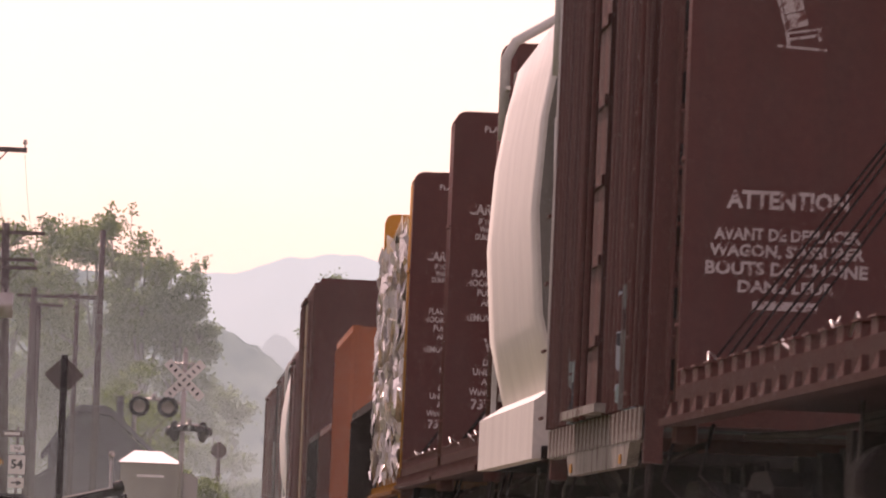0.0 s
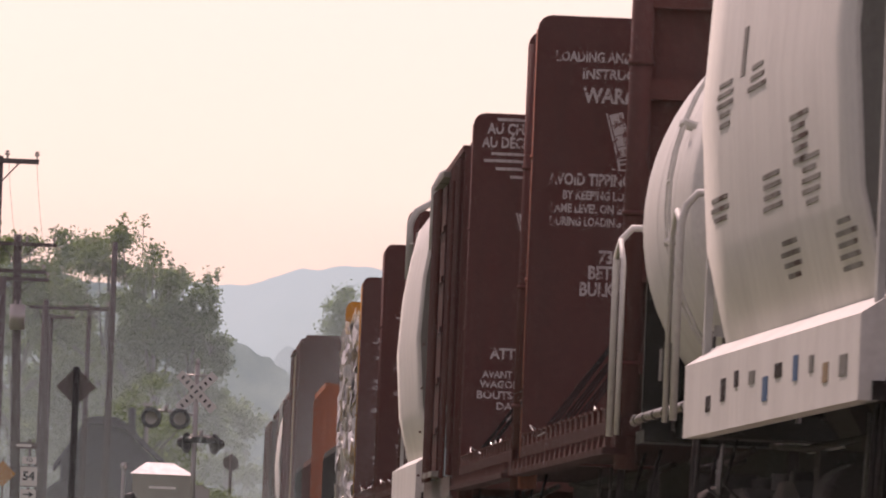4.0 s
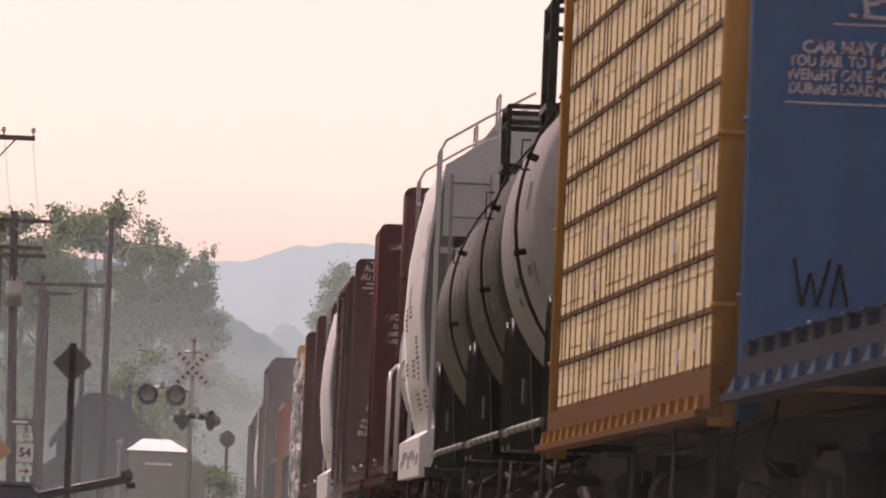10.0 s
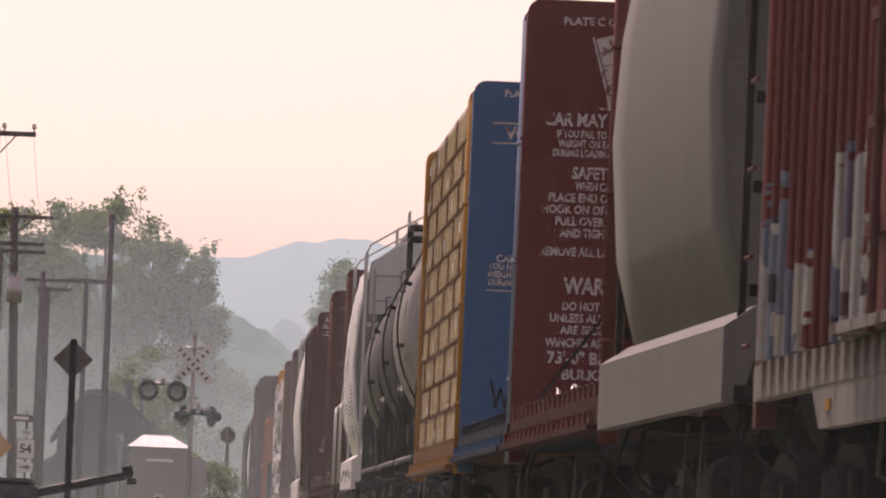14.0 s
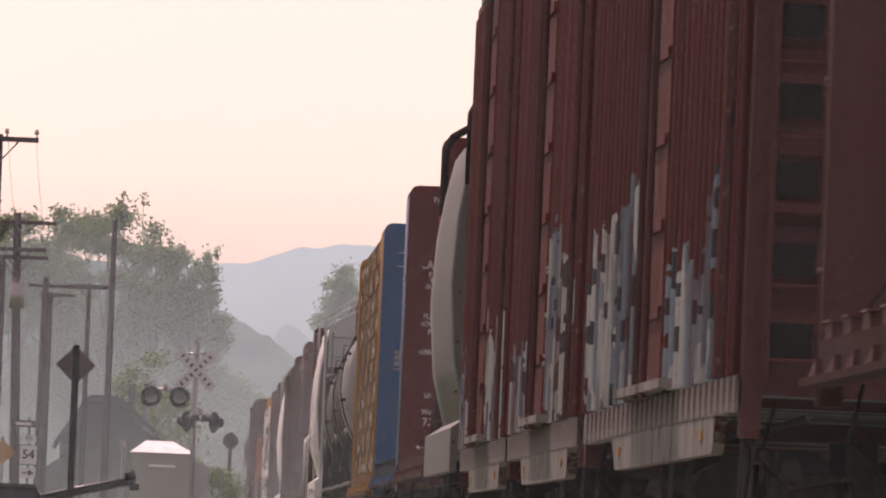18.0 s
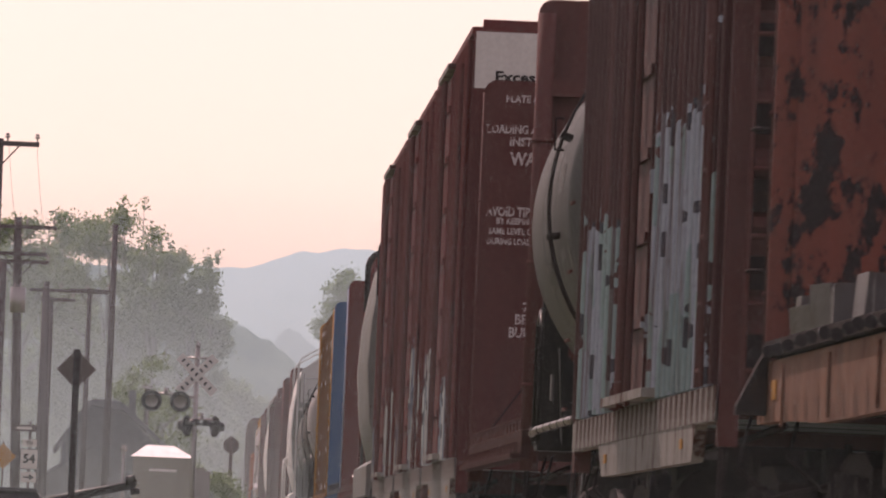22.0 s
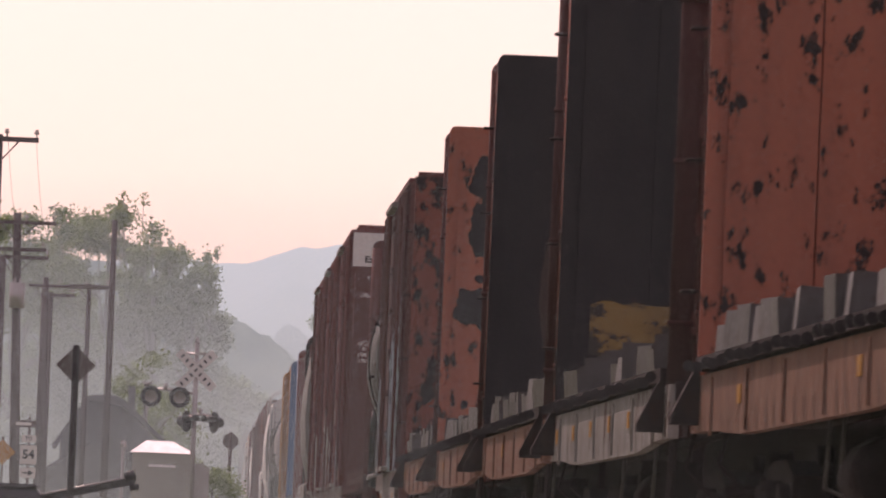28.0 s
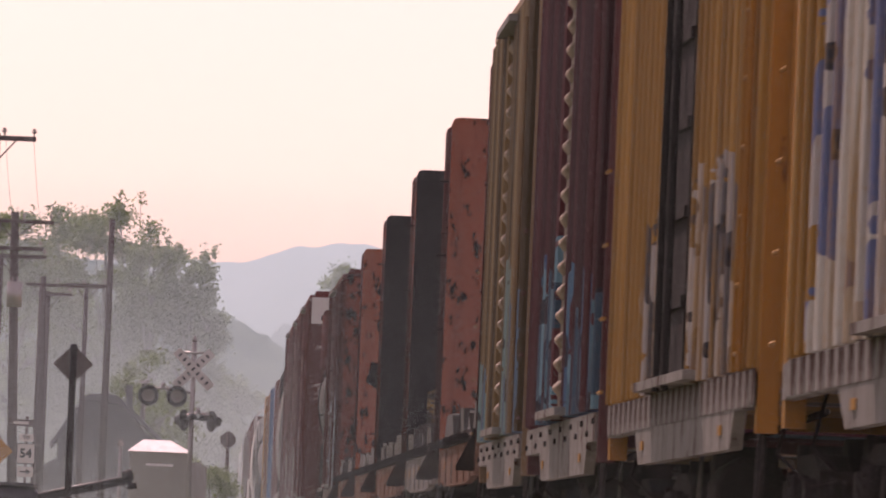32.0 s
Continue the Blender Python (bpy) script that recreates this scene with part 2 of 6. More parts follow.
PLASTIC = paint("torn_white_wrap", (0.55, 0.55, 0.56), dirt=(0.1, 0.1, 0.11), streak=0.8, seed=24.0, rough=0.25, gloss=0.4)
SIGNBACK = paint("bare_sign_back", (0.10, 0.085, 0.08), seed=25.0, rough=0.5)
SIGNWHITE = paint("white_sign_sheet", (0.5, 0.51, 0.48), dirt=(0.34, 0.34, 0.32), streak=0.3, seed=26.0)
SIGNBLACK = paint("black_sign_ink", (0.02, 0.02, 0.02), seed=27.0)
CLAD = paint("beige_metal_siding", (0.27, 0.28, 0.24), dirt=(0.19, 0.185, 0.16), streak=0.4, seed=28.0)
ROOFMETAL = paint("pale_metal_roof", (0.75, 0.74, 0.74), rough=0.3, metal=0.2, gloss=0.6, seed=29.0)
SHINGLE = paint("grey_shingle", (0.05, 0.048, 0.056), dirt=(0.034, 0.032, 0.036), seed=30.0, rough=0.8, gloss=0.1)
SIDING = paint("house_siding", (0.065, 0.062, 0.068), dirt=(0.045, 0.042, 0.044), seed=31.0, rough=0.8)
SIGNALBLACK = paint("signal_black", (0.02, 0.02, 0.022), rough=0.3, seed=32.0)
LENS = paint("dead_red_lens", (0.16, 0.02, 0.02), rough=0.15, seed=33.0)
CARPAINT = paint("dark_car_paint", (0.05, 0.055, 0.07), rough=0.18, gloss=1.0, metal=0.5, streak=0.1, seed=34.0)
GLASSDARK = paint("tinted_glass", (0.02, 0.02, 0.025), rough=0.08, streak=0.0, seed=35.0)
GRASS = paint("trackside_grass", (0.08, 0.105, 0.04), dirt=(0.13, 0.11, 0.055), rough=0.9, seed=36.0)
SCRUB = paint("green_scrub", (0.04, 0.075, 0.02), dirt=(0.02, 0.03, 0.012), rough=0.9, seed=54.0)
BALLAST = paint("grey_ballast", (0.22, 0.20, 0.18), dirt=(0.1, 0.09, 0.08), rough=0.9, seed=37.0)
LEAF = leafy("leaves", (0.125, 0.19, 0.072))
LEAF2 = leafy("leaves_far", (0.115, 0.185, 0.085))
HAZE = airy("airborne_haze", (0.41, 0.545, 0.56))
PALE = [(0.33, 0.36, 0.33), (0.12, 0.16, 0.2), (0.36, 0.38, 0.33), (0.2, 0.33, 0.37), (0.32, 0.31, 0.26), (0.1, 0.12, 0.17), (0.36, 0.39, 0.36)]
TEAL = [(0.2, 0.31, 0.3), (0.36, 0.35, 0.3), (0.11, 0.05, 0.045), (0.17, 0.27, 0.27), (0.26, 0.32, 0.36)]
RED_SPRAY = [sprayed("oxide_red_sprayed_side", (0.135, 0.026, 0.02), PALE, [(-8.6, -1.7, 2.15), (1.6, 4.0, 2.0), (5.5, 8.8, 1.8)], 1.3),
             sprayed("oxide_red_sprayed_side", (0.135, 0.026, 0.02), PALE, [(-8.0, -1.6, 2.35), (1.9, 8.4, 2.1)], 4.6, letter=3.6),
             sprayed("oxide_red_sprayed_side", (0.135, 0.026, 0.02), [(0.14, 0.2, 0.23), (0.33, 0.39, 0.38), (0.2, 0.27, 0.3), (0.44, 0.48, 0.45)], [(-7.0, -1.7, 2.2), (1.9, 8.8, 2.4)], 7.9)]
DARK_SPRAY = sprayed("dark_red_sprayed_side", (0.085, 0.037, 0.033), TEAL, [(-8.8, -1.7, 3.2), (3.0, 8.2, 2.5)], 4.1, letter=3.4)
DARK_PLAIN = sprayed("dark_red_streaked_side", (0.1, 0.042, 0.037), TEAL, [(-6.0, -4.2, 1.9), (2.0, 3.4, 1.7)], 6.6)
TAN_SPRAY = sprayed("tan_sprayed_side", (0.29, 0.21, 0.11), [(0.14, 0.27, 0.27), (0.2, 0.26, 0.1), (0.09, 0.17, 0.24)], [(-6.8, -1.6, 2.5), (4.0, 7.0, 1.7)], 2.2, stripe=0.16)
MAROON_SPRAY = sprayed("maroon_sprayed_side", (0.11, 0.036, 0.04), [(0.05, 0.13, 0.23), (0.06, 0.18, 0.27), (0.09, 0.2, 0.25), (0.045, 0.1, 0.2), (0.12, 0.28, 0.34), (0.04, 0.09, 0.13), (0.06, 0.16, 0.21)], [(-7.6, -1.6, 2.0), (1.2, 4.6, 2.5)], 3.3, letter=2.0, stripe=0.3)
GREYISH = [(0.34, 0.33, 0.31), (0.07, 0.07, 0.075), (0.16, 0.155, 0.15), (0.05, 0.055, 0.07), (0.42, 0.41, 0.38), (0.1, 0.1, 0.105)]
YELLOW_SPRAY = [sprayed("ochre_sprayed_side", (0.4, 0.225, 0.06), GREYISH, [(-6.4, -1.6, 2.5), (1.7, 3.6, 2.1)], 5.3),
                sprayed("ochre_sprayed_side", (0.4, 0.225, 0.06), [(0.5, 0.5, 0.44), (0.43, 0.43, 0.38), (0.36, 0.3, 0.22), (0.5, 0.5, 0.45), (0.48, 0.46, 0.41), (0.42, 0.41, 0.38), (0.12, 0.16, 0.28)], [(-8.0, 6.6, 3.3)], 8.3, letter=4.2)]
PIPE = paint("dull_steel_pipe", (0.08, 0.077, 0.07), dirt=(0.05, 0.046, 0.04), streak=0.7, seed=56.0, rough=0.35, gloss=0.35, metal=0.3)
GREYSILL = paint("scuffed_pale_sill", (0.24, 0.24, 0.22), dirt=(0.05, 0.045, 0.04), streak=0.95, rust=(0.075, 0.046, 0.038), rust_from=0.54, seed=38.0, gloss=0.015)


def far_haze_glow(name, a, b, scale):
    """Woods so far off that the air outshines them: that haze is painted as glow."""
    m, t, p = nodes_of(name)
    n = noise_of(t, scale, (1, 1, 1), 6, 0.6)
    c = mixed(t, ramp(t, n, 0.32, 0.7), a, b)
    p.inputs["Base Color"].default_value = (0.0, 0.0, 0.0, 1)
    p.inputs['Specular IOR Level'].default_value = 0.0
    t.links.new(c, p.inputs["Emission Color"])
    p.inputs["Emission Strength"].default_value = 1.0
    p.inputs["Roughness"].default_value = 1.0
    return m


HILL = far_haze_glow("hazy_hill", (0.32, 0.455, 0.485), (0.35, 0.48, 0.51), 0.03)
WOOD = far_haze_glow("hazy_wood", (0.23, 0.33, 0.36), (0.26, 0.36, 0.385), 0.3)
WOODNEAR = far_haze_glow("hazy_near_wood", (0.095, 0.15, 0.16), (0.16, 0.23, 0.225), 0.45)
# a darker tone of each car colour, for sills, decks and some posts
DARKER = {"brown": paint("darker_brown_sill", (0.05, 0.02, 0.017), seed=40.0, gloss=0.01), "red": paint("darker_red_sill", (0.055, 0.019, 0.016), seed=41.0, gloss=0.01), "blue": paint("darker_blue_sill", (0.03, 0.035, 0.048), seed=42.0, gloss=0.01), "yellow": paint("darker_ochre_sill", (0.16, 0.075, 0.024), seed=43.0, gloss=0.01)}
BLOCKGREY = paint("galvanised_grey", (0.07, 0.07, 0.068), dirt=(0.03, 0.028, 0.026), streak=0.95, seed=44.0, gloss=0.4, rough=0.36, metal=0.25, patch_at=(5.0, 1.0), rust=(0.05, 0.04, 0.035), rust_from=0.56)
HEADGREY = paint("pale_grey_housing", (0.36, 0.34, 0.33), seed=45.0)
DARKPOST = paint("dark_creosoted_post", (0.02, 0.016, 0.018), seed=39.0, rough=0.8)



# ---- small builders ----
def box(bm, x0, x1, y0, y1, z0, z1):
    v = [bm.verts.new((x, y, z)) for z in (z0, z1) for x, y in ((x0, y0), (x1, y0), (x1, y1), (x0, y1))]
    for f in ((3, 2, 1, 0), (4, 5, 6, 7), (0, 1, 5, 4), (1, 2, 6, 5), (2, 3, 7, 6), (3, 0, 4, 7)):
        bm.faces.new([v[i] for i in f])
    return v


def bar(bm, a, b, r, n=8, r2=None):
    """A round bar from a to b."""
    a, b = Vector(a), Vector(b)
    d = (b - a).normalized()
    s = d.orthogonal().normalized()
    u = d.cross(s)
    r2 = r if r2 is None else r2
    rings = [[bm.verts.new(p + (s * math.cos(i * math.tau / n) + u * math.sin(i * math.tau / n)) * q) for i in range(n)] for p, q in ((a, r), (b, r2))]
    for i in range(n):
        bm.faces.new((rings[0][i], rings[0][(i + 1) % n], rings[1][(i + 1) % n], rings[1][i])).smooth = n > 6
    bm.faces.new(rings[0][::-1])
    bm.faces.new(rings[1])


def bent(bm, pts, r, n=8):
    """A round bar that follows the points, mitred at its bends."""
    ps = [Vector(p) for p in pts]
    ways = [(b - a).normalized() for a, b in zip(ps, ps[1:])]
    side = ways[0].orthogonal().normalized()
    rings = []
    for k, p in enumerate(ps):
        d = (ways[max(0, k - 1)] + ways[min(k, len(ways) - 1)])
        d = d.normalized() if d.length > 1e-6 else ways[min(k, len(ways) - 1)]
        side = (side - d * side.dot(d))
        side = side.normalized() if side.length > 1e-6 else d.orthogonal().normalized()
        up = d.cross(side)
        rings.append([p + (side * math.cos(i * math.tau / n) + up * math.sin(i * math.tau / n)) * r for i in range(n)])
    loft(bm, rings)


def prism(bm, outline, axis, lo, hi, smooth=False):
    """A flat outline pushed along an axis: 'y' takes (x, z), 'x' takes (y, z), 'z' takes (x, y)."""
    def at(p, h):
        return {"y": (p[0], h, p[1]), "x": (h, p[0], p[1]), "z": (p[0], p[1], h)}[axis]
    a = [bm.verts.new(at(p, lo)) for p in outline]
    b = [bm.verts.new(at(p, hi)) for p in outline]
    n = len(outline)
    for i in range(n):
        bm.faces.new((a[i], a[(i + 1) % n], b[(i + 1) % n], b[i])).smooth = smooth
    bm.faces.new(a[::-1])
    bm.faces.new(b)


def loft(bm, rings, closed=True, caps=True, smooth=True):
    vs = [[bm.verts.new(p) for p in ring] for ring in rings]
    n = len(rings[0])
    for r0, r1 in zip(vs, vs[1:]):
        for i in range(n if closed else n - 1):
            bm.faces.new((r0[i], r0[(i + 1) % n], r1[(i + 1) % n], r1[i])).smooth = smooth
    if caps:
        bm.faces.new(vs[0][::-1])
        bm.faces.new(vs[-1])


def mesh_of(name, bm, material, bevel=0.0):
    if bevel:
        bmesh.ops.bevel(bm, geom=[e for e in bm.edges if len(e.link_faces) == 2 and e.calc_face_angle(0) > 0.7], offset=bevel, segments=2, affect="EDGES", profile=0.5)
    bmesh.ops.recalc_face_normals(bm, faces=bm.faces)
    me = bpy.data.meshes.new(name)
    bm.to_mesh(me)
    bm.free()
    me.materials.append(material)
    return me


def part(name, bm, material, parent, label="", bevel=0.0):
    me = bm if isinstance(bm, bpy.types.Mesh) else mesh_of(name, bm, material, bevel)
    ob = new(name, me)
    ob.parent = parent
    if label:
        ob["label"] = label
    return ob


def placed(name, me, parent, m, label=""):
    ob = part(name, me, None, parent, label)
    ob.matrix_basis = m
    return ob


def boxed(*dims):
    bm = bmesh.new()
    box(bm, *dims)
    return bm


def thing(name, label, category, group="", kind=""):
    return tagged(new(name), label, category, group, kind)


def lettering(words, size, material, parent, m, width=None, name="lettering"):
    """Words cut as a thin mesh, centred at the pose m, in its xy plane."""
    cu = bpy.data.curves.new("words", "FONT")
    cu.body, cu.size, cu.align_x, cu.align_y, cu.extrude, cu.offset = words, size, "CENTER", "CENTER", 0.002, size * 0.035
    cu.resolution_u = 2
    tmp = bpy.data.objects.new("words", cu)
    me = bpy.data.meshes.new_from_object(tmp)
    bpy.data.objects.remove(tmp)
    me.materials.append(material)
    if width:
        xs = [v.co.x for v in me.vertices]
        k = width / (max(xs) - min(xs))
        for v in me.vertices:
            v.co.x *= k
    ob = new(name, me)
    ob.parent = parent
    ob.matrix_basis = m
    return ob


# ---- the line: straight far off, swinging right and climbing a little as it nears the camera ----
SIDE, HALF = 2.855, 1.52                # metres from the eye's line to the car sides; half a car's width


def line_at(y):
    x = SIDE + HALF + 3.92e-4 * max(0.0, 110.0 - max(y, -60.0)) ** 2 + 5e-6 * max(0.0, y - 390.0) ** 2
    if y < -60:
        x += 0.1333 * (-60.0 - y)
    z = 9.77e-5 * max(0.0, 110.0 - max(y, 20.0)) ** 2 + (0.0176 * (20.0 - max(y, -40.0)) if y < 20 else 0.0)
    return Vector((x, y, z))


STEPS = [line_at(y) for y in range(-520, 1000, 4)]
RUN = [0.0]
for a, b in zip(STEPS, STEPS[1:]):
    RUN.append(RUN[-1] + (b - a).length)
ZERO = RUN[130]                          # the run at y = 0


def on_line(s):
    return Vector([float(np.interp(s + ZERO, RUN, [p[i] for p in STEPS])) for i in range(3)])


SPEED, GAIN = 15.7, 0.00564


def gone(t):
    """Metres run by the train, counted from 24 s."""
    return SPEED * ((t - 24) + GAIN * (t - 24) ** 2 / 2)


def car_pose(c, length, t):
    a, b = on_line(c + gone(t) - length * 0.33), on_line(c + gone(t) + length * 0.33)
    d = b - a
    m = Matrix.Translation((a + b) / 2)
    return m @ Euler((math.atan2(d.z, math.hypot(d.x, d.y)), 0, -math.atan2(d.x, d.y))).to_matrix().to_4x4()


# ---- ground, track bed, hill ----
def ground():
    bm = bmesh.new()
    xs = [-3500, -600, -120, -40, -12, 0, 12, 40, 120, 600, 3500]
    ys = [-3500, -600, -100, -20, 20, 50, 80, 120, 300, 700, 1500, 4500]
    def h(y):
        k = min(1, max(0, (y - 15) / 70))
        return -1.35 + 0.85 * k * k * (3 - 2 * k)
    grid = [[bm.verts.new((x, y, h(y))) for x in xs] for y in ys]
    for r0, r1 in zip(grid, grid[1:]):
        for i in range(len(xs) - 1):
            bm.faces.new((r0[i], r0[i + 1], r1[i + 1], r1[i]))
    ob = new("ground", mesh_of("ground", bm, GRASS))
    tagged(ob, "dry grassy ground beside the railway line", "ground", kind="structure")


def track():
    bm = bmesh.new()
    rings = []
    for y in range(-500, 980, 20):
        p = line_at(y)
        rings.append([(p.x + x, p.y, p.z + z) for x, z in ((-4.2, -2.0), (-1.9, -0.22), (1.9, -0.22), (4.2, -2.0))])
    loft(bm, rings)
    bed = tagged(new("track_bed", mesh_of("track_bed", bm, BALLAST)), "grey crushed-stone ballast bed under the track", "ballast", kind="structure")
    for side in (-0.72, 0.72):
        bm = bmesh.new()
        loft(bm, [[(p.x + side + x, p.y, p.z + z) for x, z in ((-0.07, -0.17), (0.07, -0.17), (0.035, -0.03), (0.035, 0), (-0.035, 0), (-0.035, -0.03))] for p in (line_at(y) for y in range(-500, 980, 10))], smooth=False)
        part("rail", bm, STEEL, bed, "worn steel rail")
    me = mesh_of("tie", boxed(-1.3, 1.3, -0.11, 0.11, -0.3, -0.17), WOODPOLE)
    for i in range(290):
        placed("tie", me, bed, Matrix.Translation(line_at(10 + i * 0.6)))


def hill():
    bm = bmesh.new()
    def top(x):
        ridge = float(np.interp(x, (-400, -40, 8, 18, 23, 27, 37, 47, 70, 500), (58, 62, 63.8, 64.6, 66.8, 68.2, 69.2, 68.4, 66, 60)))
        return ridge + 0.35 * math.sin(x / 3.1 + 1) + 0.2 * math.sin(x / 1.3)
    xs = [i * 1.0 for i in range(-400, 500)]
    rows = []
    for k in range(5):
        rows.append([bm.verts.new((x, 3000 + k * 40, -5 + (max(4, top(x)) + 5) * k / 4)) for x in xs])
    for r0, r1 in zip(rows, rows[1:]):
        for i in range(len(xs) - 1):
            bm.faces.new((r0[i], r0[i + 1], r1[i + 1], r1[i])).smooth = True
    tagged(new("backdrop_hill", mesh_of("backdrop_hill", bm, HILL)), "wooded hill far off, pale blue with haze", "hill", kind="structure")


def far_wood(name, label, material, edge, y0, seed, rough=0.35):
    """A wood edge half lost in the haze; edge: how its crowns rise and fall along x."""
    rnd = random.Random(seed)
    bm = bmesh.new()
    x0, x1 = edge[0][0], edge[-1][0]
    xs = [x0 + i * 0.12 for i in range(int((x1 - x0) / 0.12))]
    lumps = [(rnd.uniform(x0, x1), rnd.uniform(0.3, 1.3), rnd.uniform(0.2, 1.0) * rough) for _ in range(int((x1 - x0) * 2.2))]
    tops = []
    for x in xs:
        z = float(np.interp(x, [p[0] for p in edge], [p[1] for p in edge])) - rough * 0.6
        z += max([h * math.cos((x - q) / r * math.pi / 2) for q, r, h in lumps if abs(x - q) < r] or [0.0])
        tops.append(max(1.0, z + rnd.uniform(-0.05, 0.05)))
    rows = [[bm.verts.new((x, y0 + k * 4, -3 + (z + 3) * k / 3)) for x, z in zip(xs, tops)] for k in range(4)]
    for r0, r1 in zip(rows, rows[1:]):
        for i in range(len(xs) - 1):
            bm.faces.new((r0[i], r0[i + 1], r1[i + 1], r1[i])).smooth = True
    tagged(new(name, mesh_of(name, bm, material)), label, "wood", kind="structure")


def shade_belt():
    """Unseen belt of woods and scrub, added on the left to dim car sides and reflections."""
    rnd = random.Random(31)
    bm = bmesh.new()
    rows = []
    ys = np.arange(-140, 330, 2.5)
    tops = [7.5 + 2.2 * noise.noise(Vector((y * 0.07, 3, 0))) + rnd.uniform(-0.5, 0.5) for y in ys]
    for u, h in ((0, 0.0), (0.3, 0.45), (0.9, 0.8), (2.0, 1.0), (5.0, 0.95), (8.0, 0.0)):
        rows.append([bm.verts.new((-19 - u + rnd.uniform(-0.5, 0.5) - max(0, -y) * 0.05, y + rnd.uniform(-0.8, 0.8), -1.4 + (z + 1.4) * h + rnd.uniform(-0.4, 0.4) * (h > 0))) for y, z in zip(ys, tops)])
    for r0, r1 in zip(rows, rows[1:]):
        for i in range(len(ys) - 1):
            bm.faces.new((r0[i], r0[i + 1], r1[i + 1], r1[i])).smooth = True
    tagged(new("backdrop_tree_belt", mesh_of("backdrop_tree_belt", bm, SCRUB)), "unseen green belt added to shade the car sides", "wood", kind="structure")


ground()
track()
shade_belt()
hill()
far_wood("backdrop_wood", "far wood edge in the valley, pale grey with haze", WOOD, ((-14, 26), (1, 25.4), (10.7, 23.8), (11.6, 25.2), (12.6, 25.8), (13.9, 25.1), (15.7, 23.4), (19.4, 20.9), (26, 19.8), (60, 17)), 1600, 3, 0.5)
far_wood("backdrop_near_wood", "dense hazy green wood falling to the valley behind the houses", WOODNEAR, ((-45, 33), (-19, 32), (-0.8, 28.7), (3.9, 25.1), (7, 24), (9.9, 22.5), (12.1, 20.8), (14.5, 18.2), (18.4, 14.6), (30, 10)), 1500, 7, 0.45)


# ---- running gear shared by all cars ----
def wheel_mesh():
    bm = bmesh.new()
    bar(bm, (-0.07, 0, 0), (0.06, 0, 0), 0.42, 20)
    bar(bm, (0.06, 0, 0), (0.09, 0, 0), 0.45, 20)
    bar(bm, (-0.09, 0, 0), (-0.05, 0, 0), 0.16, 12)
    return mesh_of("wheel", bm, DARK)


def sideframe_mesh():
    bm = bmesh.new()
    prism(bm, [(-1.15, 0.42), (-1.15, 0.62), (-0.55, 0.72), (0.55, 0.72), (1.15, 0.62), (1.15, 0.42), (0.75, 0.36), (0.35, 0.2), (-0.35, 0.2), (-0.75, 0.36)], "x", -0.09, 0.09)
    for y in (-0.88, 0.88):
        bar(bm, (-0.16, y, 0.45), (0.0, y, 0.45), 0.13, 12)
    for y in (-0.2, 0, 0.2):
        bar(bm, (-0.12, y, 0.26), (-0.12, y, 0.6), 0.07, 8)
    return mesh_of("side_frame", bm, DARK)


WHEEL, FRAME = wheel_mesh(), sideframe_mesh()
BOLSTER = mesh_of("bolster", boxed(-1.0, 1.0, -0.2, 0.2, 0.45, 0.72), DARK)


def coupler_mesh():
    bm = bmesh.new()
    box(bm, -0.1, 0.1, -0.1, 0.62, 0.74, 0.92)
    box(bm, -0.17, 0.14, 0.55, 0.82, 0.68, 0.98)
    return mesh_of("coupler", bm, DARK)


COUPLER = coupler_mesh()


